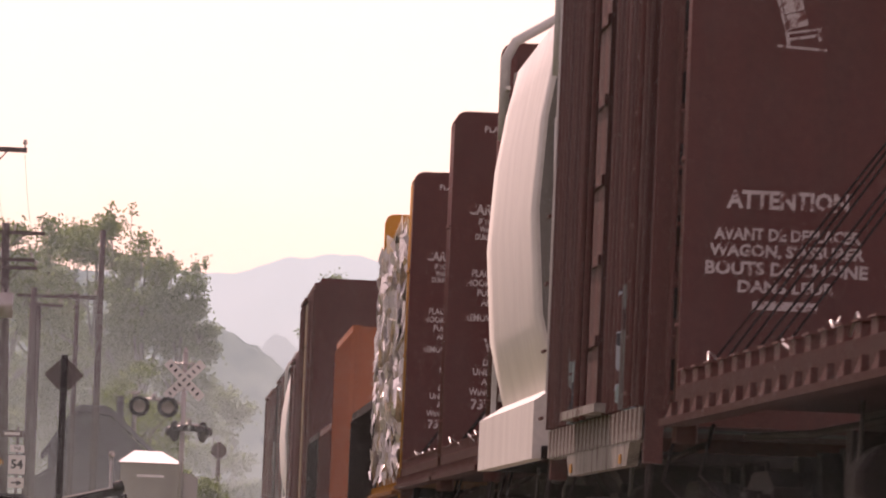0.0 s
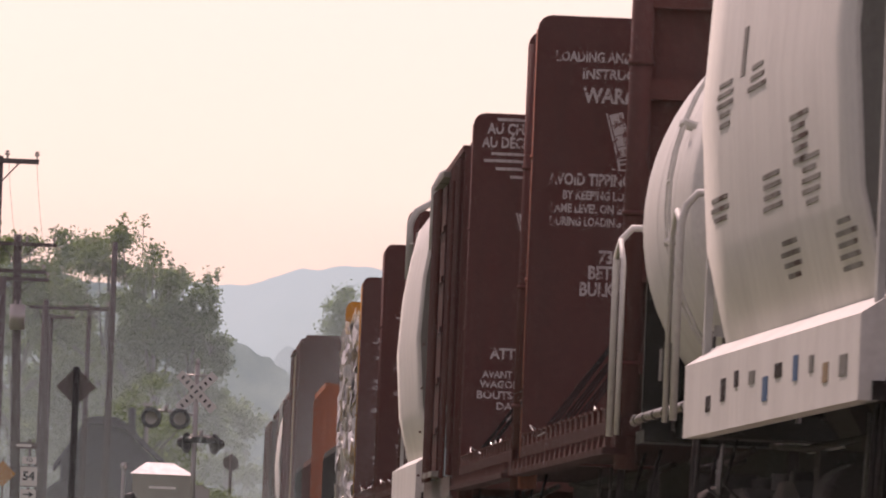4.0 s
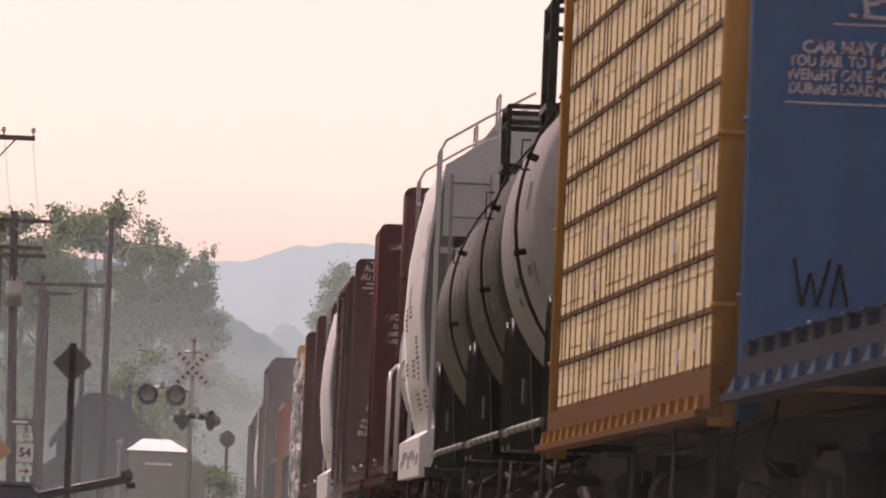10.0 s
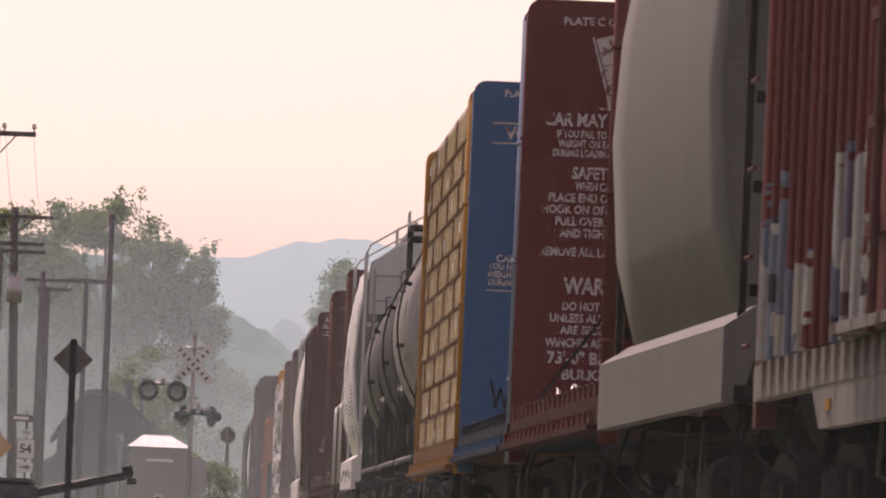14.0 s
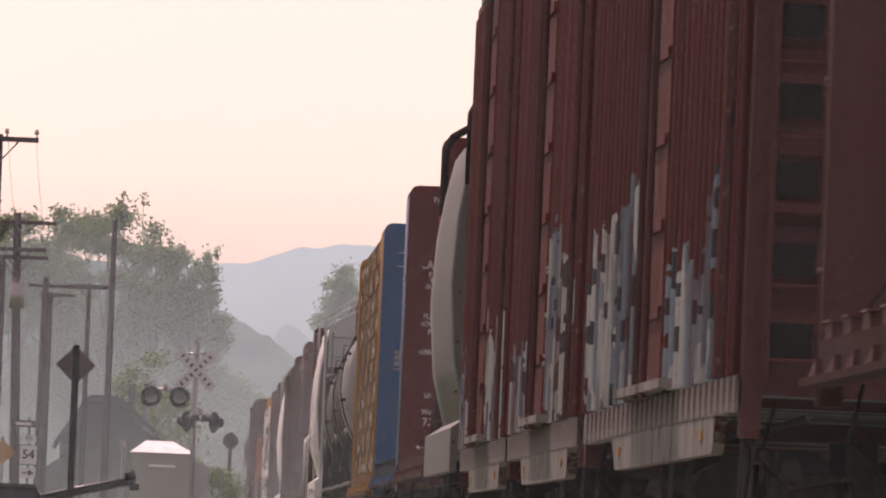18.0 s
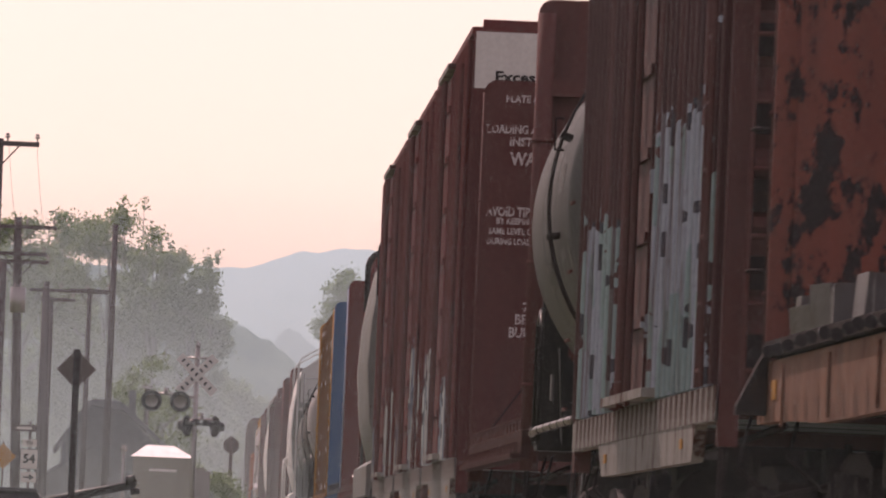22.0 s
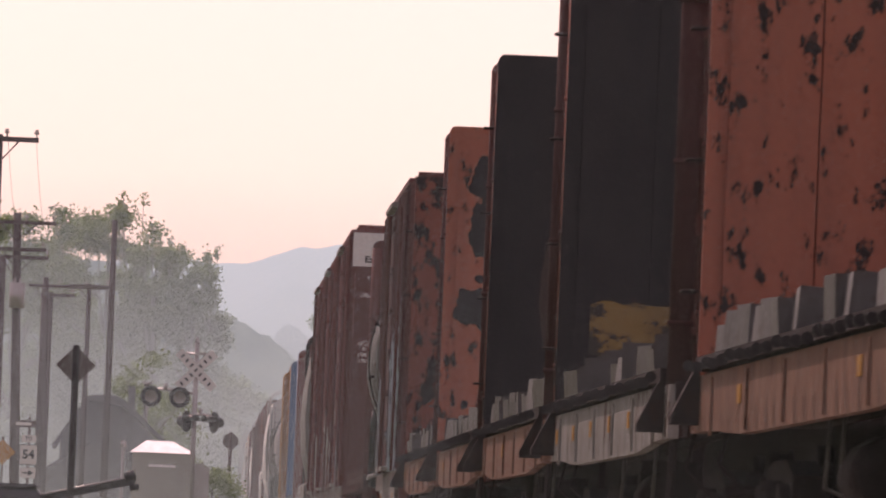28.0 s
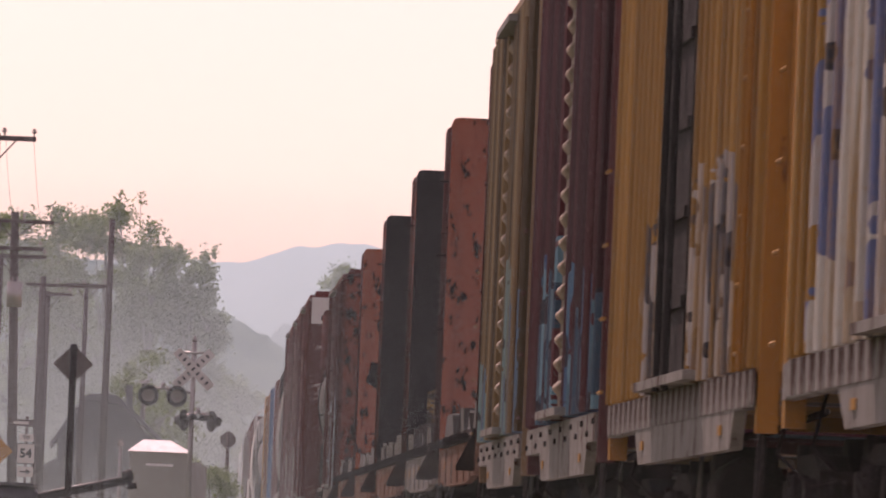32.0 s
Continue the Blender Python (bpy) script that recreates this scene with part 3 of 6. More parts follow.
def running_gear(car, length):
    for s in (-1, 1):
        y0 = s * (length / 2 - 2.0)
        truck = placed("truck", BOLSTER, car, Matrix.Translation((0, y0, 0)), "grimy cast-steel truck")
        for x in (-1, 1):
            placed("side_frame", FRAME, truck, Matrix.Translation((x * 1.02, 0, 0)) @ Matrix.Rotation(0 if x < 0 else math.pi, 4, "Z"))
            for w in (-0.88, 0.88):
                placed("wheel", WHEEL, truck, Matrix.Translation((x * 0.76, w, 0.42)) @ Matrix.Rotation(math.pi if x > 0 else 0, 4, "Z"))
        placed("coupler", COUPLER, car, Matrix.Translation((0, s * (length / 2 - 0.1), 0)) @ Matrix.Rotation(0 if s > 0 else math.pi, 4, "Z"))
    bm = bmesh.new()
    bar(bm, (-1.05, -0.6, 0.55), (-1.05, 0.7, 0.55), 0.22, 12)
    box(bm, -1.2, -0.8, 1.1, 1.5, 0.5, 0.85)
    part("brake_reservoir", bm, DARK, car)
    rnd = random.Random(int(length * 100))
    bm = bmesh.new()
    bent(bm, [(-1.1, -length / 2 + 0.6, 0.95), (-1.15, -length * 0.2, 0.88), (-0.95, 0.0, 0.93), (-1.15, length * 0.2, 0.88), (-1.1, length / 2 - 0.6, 0.95)], 0.022, 6)
    part("brake_pipe", bm, DARK, car)
    for s in (-1, 1):
        bm = bmesh.new()
        y = s * (length / 2 - 0.55)
        bent(bm, [(-1.3, y, 1.02), (-1.38, y - 0.1, 0.7), (-1.2, y - 0.3, 0.52), (-0.8, y - 0.35, 0.62)], 0.013, 6)
        part("uncoupling_lever", bm, DARK, car)
        bm = bmesh.new()
        bent(bm, [(-1.14 + 0.07 * math.cos(k * 0.9), s * (length / 2 - 2.0) + 0.12 * math.sin(k * 0.9), 0.26 + 0.009 * k) for k in range(40)], 0.016, 5)
        part("spring_pack", bm, DARK, car)
    for k in range(2):
        y = rnd.uniform(-length * 0.3, length * 0.3)
        bm = bmesh.new()
        bent(bm, [(-1.2, y, 1.0), (-1.22, y, 0.5), (-1.05, y + 0.3, 0.45)], 0.012, 6)
        part("hanger_rod", bm, PIPE, car)
    bm = bmesh.new()
    bent(bm, [(-1.45, -length / 2 + 0.4, 1.0), (-1.47, -length / 2 + 0.4, 0.45), (-1.47, -length / 2 + 0.85, 0.45), (-1.45, -length / 2 + 0.85, 1.0)], 0.016, 6)
    part("step_stirrup", bm, DARK, car)
    bm = bmesh.new()
    bent(bm, [(-0.5, -length / 2, 0.85), (-0.5, -length / 2 - 0.12, 0.6), (-0.35, -length / 2 - 0.25, 0.4), (-0.1, -length / 2 - 0.38, 0.45)], 0.022, 6)
    part("air_hose", bm, DARK, car)


CARS = []


def new_car(name, label, front, rear, group="", category="freight car"):
    length = (front - rear) * SPEED
    car = thing(name, label, category, group)
    CARS.append((car, (front + rear) / 2 * SPEED, length))
    return car, length


RUNGS = {}


def rung_ladder(car, x, y, z0, z1, axis, mat, name="ladder", n=7):
    """Rungs on a face; axis 'y' runs along the side, 'x' across the end."""
    w = 0.22
    if (axis, mat.name) not in RUNGS:
        bm = bmesh.new()
        d = Vector((0, w, 0)) if axis == "y" else Vector((w, 0, 0))
        bar(bm, -d, d, 0.014, 6)
        RUNGS[axis, mat.name] = mesh_of("rung", bm, mat)
    rung = RUNGS[axis, mat.name]
    if name == "ladder":
        bm = bmesh.new()
        for s in (-w, w):
            a = (x, y + s, z0 - 0.1) if axis == "y" else (x + s, y, z0 - 0.1)
            bar(bm, a, (a[0], a[1], z1 + 0.1), 0.018, 6)
        host = part("ladder", bm, mat, car)
    else:
        host = car
    for i in range(n):
        placed("rung" if host is not car else "grab_iron", rung, host, Matrix.Translation((x, y, z0 + (z1 - z0) * i / (n - 1))))


# ---- centre-beam and bulkhead flat cars ----
DECK, TOP = 1.25, 4.84


def bulkhead(car, y, inward, mat, w=HALF, top=TOP, thick=0.22, round_=0.12, ribs=True, post=None):
    """A full-height end wall; its boarded face looks inward along the car (-1: towards the rear)."""
    bm = bmesh.new()
    r = round_
    o = [(-w, DECK - 0.1)] + [(-w + r - r * math.cos(a), top - r + r * math.sin(a)) for a in (0, 0.4, 0.8, 1.2, 1.57)] + [(w - r + r * math.sin(a), top - r + r * math.cos(a)) for a in (0, 0.4, 0.8, 1.2, 1.57)] + [(w, DECK - 0.1)]
    prism(bm, o, "y", y - 0.03, y + 0.03)
    wall = part("bulkhead", bm, mat, car, "steel bulkhead sheet")
    out = -inward
    for x in (-w + 0.07, w - 0.07):
        bm = bmesh.new()
        bar(bm, (x, y + out * 0.115, DECK - 0.35), (x, y + out * 0.115, top - r), 0.078, 14)
        y0, y1 = sorted((y + out * 0.031, y + out * 0.07))
        box(bm, x - 0.06, x + 0.06, y0, y1, DECK - 0.35, top - r)
        tube = part("corner_post", bm, post or mat, wall)
        for z in np.arange(DECK + 0.35, top - 0.3, 1.02):
            bm = bmesh.new()
            bar(bm, (x, y + out * 0.115, z), (x, y + out * 0.115, z + 0.035), 0.09, 14)
            part("collar", bm, post or mat, tube)
    if ribs:
        for z in np.arange(DECK + 0.3, top - 0.2, 0.62):
            bm = bmesh.new()
            y0, y1 = sorted((y + out * 0.035, y + out * 0.16))
            box(bm, -w + 0.13, w - 0.13, y0, y1, z, z + 0.14)
            part("stiffener", bm, mat, wall)
    return wall


def deck_frame(car, length, mat, sill=0.42, belly=0.0, rim=None):
    bm = bmesh.new()
    box(bm, -HALF + 0.04, HALF - 0.04, -length / 2 + 0.05, length / 2 - 0.05, DECK - 0.12, DECK)
    part("deck", bm, rim or DARK, car)
    for s in (-1, 1):
        bm = bmesh.new()
        x0, x1 = sorted((s * HALF, s * (HALF - 0.07)))
        if belly:
            n = 16
            o = [(-length / 2 + 0.1, DECK - 0.02), (-length / 2 + 0.1, DECK - sill)]
            for i in range(n + 1):
                u = i / n
                e = min(1, max(0, min(u, 1 - u) / 0.22))
                o.append((-length / 2 + 1.2 + (length - 2.4) * u, DECK - sill - belly * e * e * (3 - 2 * e)))
            o += [(length / 2 - 0.1, DECK - sill), (length / 2 - 0.1, DECK - 0.02)]
            prism(bm, o, "x", x0, x1)
        else:
            box(bm, x0, x1, -length / 2 + 0.1, length / 2 - 0.1, DECK - sill, DECK - 0.003)
            xa, xb = sorted((s * HALF, s * (HALF + 0.09)))
            box(bm, xa, xb, -length / 2 + 0.1, length / 2 - 0.1, DECK - sill, DECK - sill + 0.045)
        part("side_sill", bm, rim or mat, car)
    bm = bmesh.new()
    box(bm, -0.35, 0.35, -length / 2 + 0.1, length / 2 - 0.1, 0.72, DECK - 0.12)
    part("centre_sill", bm, DARK, car)


def winch_mesh(mat):
    bm = bmesh.new()
    box(bm, -0.07, 0.1, -0.3, 0.12, 0, 0.085)
    box(bm, -0.085, 0.11, -0.33, 0.14, 0.086, 0.1)
    return mesh_of("winch", bm, mat)


def rib_mesh(mat):
    bm = bmesh.new()
    prism(bm, [(-0.25, 0), (0.25, 0), (-0.25, 0.09)], "x", -0.02, 0.02)
    return mesh_of("sill_rib", bm, mat)


def text_block(wall, y, lines, x0=-0.76, mat=None):
    """Stencilled lines on the face that looks back along the train: (words, height of letters, z, width)."""
    for words, size, z, width in lines:
        m = Matrix.Translation((x0, y - 0.034, z)) @ Euler((math.pi / 2, 0, 0)).to_matrix().to_4x4()
        if words == "-":
            part("worn_stencil_bar", boxed(-width / 2, width / 2, -0.003, 0, -size * 0.3, size * 0.3), mat or LETTER, wall).matrix_basis = Matrix.Translation((x0, y - 0.034, z))
        else:
            lettering(words, size, mat or LETTER, wall, m, width)


def pictogram(wall, y, x, z, k=1.0):
    """A plain tipping-car sign: a leaning body in panels over an axle and a rail."""
    bm = bmesh.new()
    for i in range(4):
        box(bm, -0.105, 0.105, -0.003, 0, i * 0.17 + 0.02, i * 0.17 + 0.178)
    box(bm, -0.15, -0.12, -0.003, 0, 0.0, 0.72)
    ob = part("tipping_car_sign", bm, LETTER, wall)
    ob.matrix_basis = Matrix.Translation((x, y - 0.034, z)) @ Matrix.Rotation(radians(-16), 4, "Y") @ Matrix.Scale(k, 4)
    bm = bmesh.new()
    box(bm, -0.2, 0.2, -0.003, 0, -0.03, -0.008)
    box(bm, -0.16, 0.15, -0.003, 0, -0.1, -0.07)
    for q in (-0.19, 0.15):
        box(bm, q, q + 0.035, -0.003, 0, -0.15, -0.03)
    part("tipping_car_truck", bm, LETTER, wall).matrix_basis = Matrix.Translation((x + 0.04 * k, y - 0.034, z)) @ Matrix.Rotation(radians(-10), 4, "Y") @ Matrix.Scale(k, 4)
    bm = bmesh.new()
    box(bm, -0.26, 0.26, -0.003, 0, -0.21, -0.185)
    part("tipping_car_rail", bm, LETTER, wall).matrix_basis = Matrix.Translation((x + 0.05 * k, y - 0.034, z)) @ Matrix.Rotation(radians(3), 4, "Y") @ Matrix.Scale(k, 4)


def centre_beam(label, front, rear, mat, face, lines=(), sign=None, loaded=False, wrap=False, beam=None, cables=3, mark=False, rim="brown", text_x=-0.76, post=None, tail=None):
    car, length = new_car("centre_beam_car", label, front, rear, "centre-beam flat cars", "flat car")
    running_gear(car, length)
    rim = DARKER[rim]
    deck_frame(car, length, mat, sill=0.3 if loaded else 0.25, rim=rim)
    yb = length / 2 - 0.3
    far = bulkhead(car, yb, -1, face, post=post)
    bulkhead(car, -yb, 1, mat, post=tail)
    text_block(far, yb, lines, text_x)
    if sign:
        pictogram(far, yb, *sign)
    # the central beam: posts, chords and diagonals
    beam = beam or mat
    n = 7
    bm = bmesh.new()
    box(bm, -0.12, 0.12, -yb, yb, TOP - 0.35, TOP - 0.1)
    part("top_chord", bm, beam, car)
    post = mesh_of("post", boxed(-0.07, 0.07, -0.09, 0.09, DECK, TOP - 0.35), beam)
    for i in range(1, n):
        placed("post", post, car, Matrix.Translation((0, -yb + 2 * yb * i / n, 0)))
    for i in range(n):
        bm = bmesh.new()
        ya, yc = -yb + 2 * yb * i / n, -yb + 2 * yb * (i + 1) / n
        bar(bm, (0, ya, TOP - 0.4), (0, yc, DECK), 0.05, 6)
        part("diagonal", bm, beam, car)
    winch, rib = winch_mesh(rim if mat is BLUE else mat), rib_mesh(mat)
    count = int(length / 1.1)
    for i in range(count):
        y = -yb + 0.3 + (2 * yb - 0.6) * i / (count - 1)
        if not loaded:
            placed("winch", winch, car, Matrix.Translation((-HALF + 0.08, y, DECK)))
        placed("sill_rib", rib, car, Matrix.Translation((-HALF - 0.045, y, DECK - (0.25 if loaded else 0.2))))
    if not loaded:
        rnd = random.Random(int(front * 100))
        for k in range(cables):
            bm = bmesh.new()
            y = yb - 0.8 - 1.25 * k
            bar(bm, (-HALF + 0.1, y, DECK + 0.05), (-0.13, y - 0.35, DECK + 1.85 + 0.05 * (k % 3)), 0.008, 5)
            part("tie_cable", bm, DARK, car, "taut steel tie-down cable")
        bm = bmesh.new()
        for i in range(40):
            y = rnd.uniform(-yb + 0.5, yb - 0.5)
            x = -HALF + rnd.uniform(0.05, 0.5)
            pts = [(x, y, DECK + 0.02), (x + rnd.uniform(-0.1, 0.2), y + rnd.uniform(0.1, 0.4), DECK + rnd.uniform(0.06, 0.2)), (x + rnd.uniform(-0.1, 0.3), y + rnd.uniform(0.4, 0.9), DECK + 0.03)]
            bent(bm, pts, 0.007, 5)
        tagged(part("slack_strap", bm, STEEL, car, "slack straps lying on the deck"), kind="stuff")
    else:
        tiers, cols = 10, 12
        hh, ll = (TOP - 0.12 - DECK) / tiers, (2 * yb - 0.3) / cols
        rnd = random.Random(5)
        packs = []
        for k in range(3):
            bm = bmesh.new()
            courses, o = 4, [(1.3, 0.035)]
            for c in range(courses):
                z0, hc, d = 0.035 + (hh - 0.04) * c / courses, (hh - 0.04) / courses, rnd.uniform(-0.008, 0.008)
                o += [(d, z0), (d, z0 + hc - 0.005), (0.008, z0 + hc - 0.004), (0.008, z0 + hc - 0.001)]
            o += [(1.3, hh - 0.01)]
            prism(bm, o, "y", -ll / 2 + rnd.uniform(0.012, 0.04), ll / 2 - rnd.uniform(0.012, 0.04))
            packs.append(mesh_of("lumber_pack", bm, LUMBER))
        dun = mesh_of("dunnage", boxed(-0.01, 1.3, -ll / 2 + 0.02, ll / 2 - 0.02, 0, 0.034), BAND)
        strap = mesh_of("strap", boxed(-0.025, -0.015, -0.016, 0.016, 0.0, hh), BAND)
        tag = mesh_of("grade_tag", boxed(-0.034, -0.026, -0.13, 0.13, 0.0, 0.1), PLASTIC)
        for s in (-1, 1):
            turn = Matrix.Identity(4) if s < 0 else Matrix.Rotation(math.pi, 4, "Z")
            for j in range(tiers - (1 if wrap else 0)):
                for i in range(cols):
                    m = Matrix.Translation((0, -yb + 0.15 + ll * (i + 0.5), DECK + hh * j)) @ turn @ Matrix.Translation((-HALF + 0.05, 0, 0))
                    p = placed("lumber_pack", packs[rnd.randrange(3)], car, m)
                    placed("dunnage", dun, p, Matrix.Identity(4))
                    for q in (-0.25, 0.25) if (i + j) % 3 else (-0.3, 0.0, 0.3):
                        placed("strap", strap, p, Matrix.Translation((0, ll * (q + rnd.uniform(-0.03, 0.03)), 0)))
                    if s < 0 and rnd.random() < 0.2:
                        placed("grade_tag", tag, p, Matrix.Translation((0, ll * rnd.uniform(-0.4, 0.4), rnd.uniform(0.05, 0.15))))
        if wrap:
            bm = bmesh.new()
            for i in range(900):
                y, z = rnd.uniform(-yb, yb), rnd.uniform(DECK, TOP - 0.62)
                q = Vector((-HALF - rnd.uniform(0, 0.06), y, z))
                a = Vector((rnd.uniform(-0.06, 0.06), rnd.uniform(-0.3, 0.3), rnd.uniform(-0.1, 0.1)))
                b = Vector((rnd.uniform(-0.08, 0.04), rnd.uniform(-0.1, 0.1), rnd.uniform(-0.3, 0.3)))
                v = [bm.verts.new(q + w) for w in (a, b, -a, -b)]
                bm.faces.new(v)
            tagged(part("torn_wrap", bm, PLASTIC, car, "torn glittering plastic wrapping"), kind="stuff")
    if mark:
        bm = bmesh.new()
        for a, b in (((-0.2, 0.5), (-0.1, 0.0)), ((-0.1, 0), (-0.02, 0.35)), ((-0.02, 0.35), (0.06, 0)), ((0.06, 0), (0.18, 0.5)), ((0.2, 0.0), (0.28, 0.45)), ((0.28, 0.45), (0.38, 0.0))):
            bar(bm, (a[0], 0, a[1]), (b[0], 0, b[1]), 0.02, 5)
        part("sprayed_tag", bm, SIGNBLACK, far).matrix_basis = Matrix.Translation((-1.12, yb - 0.04, DECK + 0.32)) @ Matrix.Scale(0.55, 4)
    return car


def pulpwood_flat(label, front, rear, face, sill, seed, blob=False, patch=False):
    car, length = new_car("bulkhead_flat_car", label, front, rear, "bulkhead flat cars", "flat car")
    running_gear(car, length)
    deck_frame(car, length, sill, sill=0.36, belly=0.06)
    yb = length / 2 - 0.45
    far = bulkhead(car, yb, -1, face, round_=0.07, post=ORANGE if face is CHAR else DARKER["brown"])
    bulkhead(car, -yb, 1, BROWN, round_=0.07, post=DARKER["brown"])
    # boards of the face
    w = 2 * (HALF - 0.12) / 5
    for i in range(5):
        x = -HALF + 0.12 + w * i
        part("board", boxed(x + 0.006, x + w - 0.006, yb - 0.06, yb - 0.034, DECK + 0.02, TOP - 0.32), face, far)
    if patch:
        bm = bmesh.new()
        rnd = random.Random(9)
        low = [(x, DECK + 0.46 + rnd.uniform(-0.02, 0.02)) for x in np.linspace(-1.28, 0.5, 16)]
        high = [(x, DECK + 0.86 + rnd.uniform(-0.02, 0.02)) for x in np.linspace(0.5, -1.28, 22)]
        prism(bm, low + high, "y", yb - 0.066, yb - 0.062)
        part("ochre_patch", bm, OCHRE, far, "ochre paint patch")
    if blob:
        rnd = random.Random(seed)
        spots = [(-1.06, 3.75, 0.21, 0.36), (-1.15, 2.84, 0.24, 0.25), (-0.95, 2.33, 0.1, 0.12), (-1.05, 4.28, 0.22, 0.24), (-0.5, 2.0, 0.13, 0.26), (-0.2, 3.3, 0.1, 0.34), (-0.62, 3.1, 0.07, 0.22), (-0.66, 3.6, 0.06, 0.2)]
        spots += [(rnd.uniform(-1.3, 0.3), rnd.uniform(1.7, 4.5), rnd.uniform(0.02, 0.06), rnd.uniform(0.03, 0.1)) for _ in range(26)]
        for cx, cz, rx, rz in spots:
            bm = bmesh.new()
            ph = rnd.uniform(0, 60)
            def rag(a):
                c, q = math.cos(a), math.sin(a)
                return 1 + sum(w * noise.noise(Vector((c * f + ph, q * f, ph))) for f, w in ((1.1, 0.42), (2.7, 0.22), (7.0, 0.12)))
            prism(bm, [(cx + rx * rag(a) * math.cos(a), cz + rz * rag(a) * math.sin(a)) for a in np.linspace(0, math.tau, 70 if rx > 0.09 else 18)[:-1]], "y", yb - 0.064, yb - 0.061)
            part("burnt_patch", bm, CHAR, far, "blackened burnt patch")
    if seed == 3:
        bm = bmesh.new()
        prism(bm, [(-0.1 + 0.95 * math.cos(a), 2.6 + 1.35 * math.sin(a)) for a in np.arange(0, 6.28, 0.2) if math.cos(a) < 0.85], "y", yb - 0.066, yb - 0.062)
        part("rusty_patch", bm, RUSTDULL, far, "dull rust-brown area")
    gus = bmesh.new()
    prism(gus, [(0, DECK - 0.32), (0, DECK + 0.02), (-0.03, DECK + 0.02), (-0.17, DECK - 0.27), (-0.17, DECK - 0.32)], "y", -0.1, 0.1)
    gusset = mesh_of("gusset", gus, DARK)
    for s in (-1, 1):
        for e in (-1, 1):
            m = Matrix.Translation((s * (HALF + 0.003), e * (yb - 0.25), 0)) @ Matrix.Rotation(0 if s < 0 else math.pi, 4, "Z")
            placed("gusset", gusset, car, m)
    rnd = random.Random(seed)
    blk = bmesh.new()
    box(blk, -0.13, 0.13, -0.42, 0.42, 0, 0.25)
    block = mesh_of("stake_block", blk, BLOCKGREY, 0.03)
    n = 17
    for i in range(n):
        y = -yb + 1.2 + (2 * yb - 2.4) * i / (n - 1)
        for s in (-1, 1):
            placed("stake_block", block, car, Matrix.Translation((s * (HALF - 0.18), y + rnd.uniform(-0.15, 0.15), DECK + 0.09)) @ Matrix.Rotation(rnd.uniform(-0.1, 0.1), 4, "Y") @ Matrix.Rotation(rnd.uniform(-0.12, 0.12), 4, "Z") @ Matrix.Diagonal((rnd.uniform(0.75, 1.15), rnd.uniform(0.5, 1.1), rnd.uniform(0.62, 1.1), 1)))
    bm = bmesh.new()
    box(bm, -HALF - 0.03, -HALF + 0.3, -yb + 0.3, yb - 0.3, DECK + 0.003, DECK + 0.09)
    part("deck_edge_rail", bm, DARK, car)
    bm = bmesh.new()
    bar(bm, (0, -0.1, 0), (0, -0.07, 0), 0.036, 12)
    bar(bm, (0, -0.07, 0), (0, 0.1, 0), 0.02, 10)
    lug = mesh_of("chain_lug", bm, SIGNALBLACK)
    for i in range(24):
        placed("chain_lug", lug, car, Matrix.Translation((-HALF - 0.09, -yb + 0.5 + (2 * yb - 1) * i / 23 + rnd.uniform(-0.12, 0.12), DECK + 0.02 + rnd.uniform(-0.015, 0.015))))
    for i in range(6):
        y = -yb + 1.5 + (2 * yb - 3) * i / 5
        part("sill_stiffener", boxed(-HALF - 0.016, -HALF - 0.002, y - 0.03, y + 0.03, DECK - 0.4, DECK - 0.05), sill, car)
        if (i + seed) % 3 == 0 or patch:
            part("reflector", boxed(-HALF - 0.008, -HALF - 0.002, y + 0.5, y + 0.8, DECK - 0.24, DECK - 0.13), YELLOW, car, "small yellow reflector plate")
    for z in np.arange(DECK + 0.5, TOP - 0.3, 0.8):
        bm = bmesh.new()
        bent(bm, [(-HALF - 0.01, yb + 0.1, z), (-HALF - 0.1, yb + 0.1, z), (-HALF - 0.1, yb + 0.32, z), (-HALF - 0.01, yb + 0.32, z)], 0.01, 5)
        part("grab_rail", bm, DARK, car)
    return car


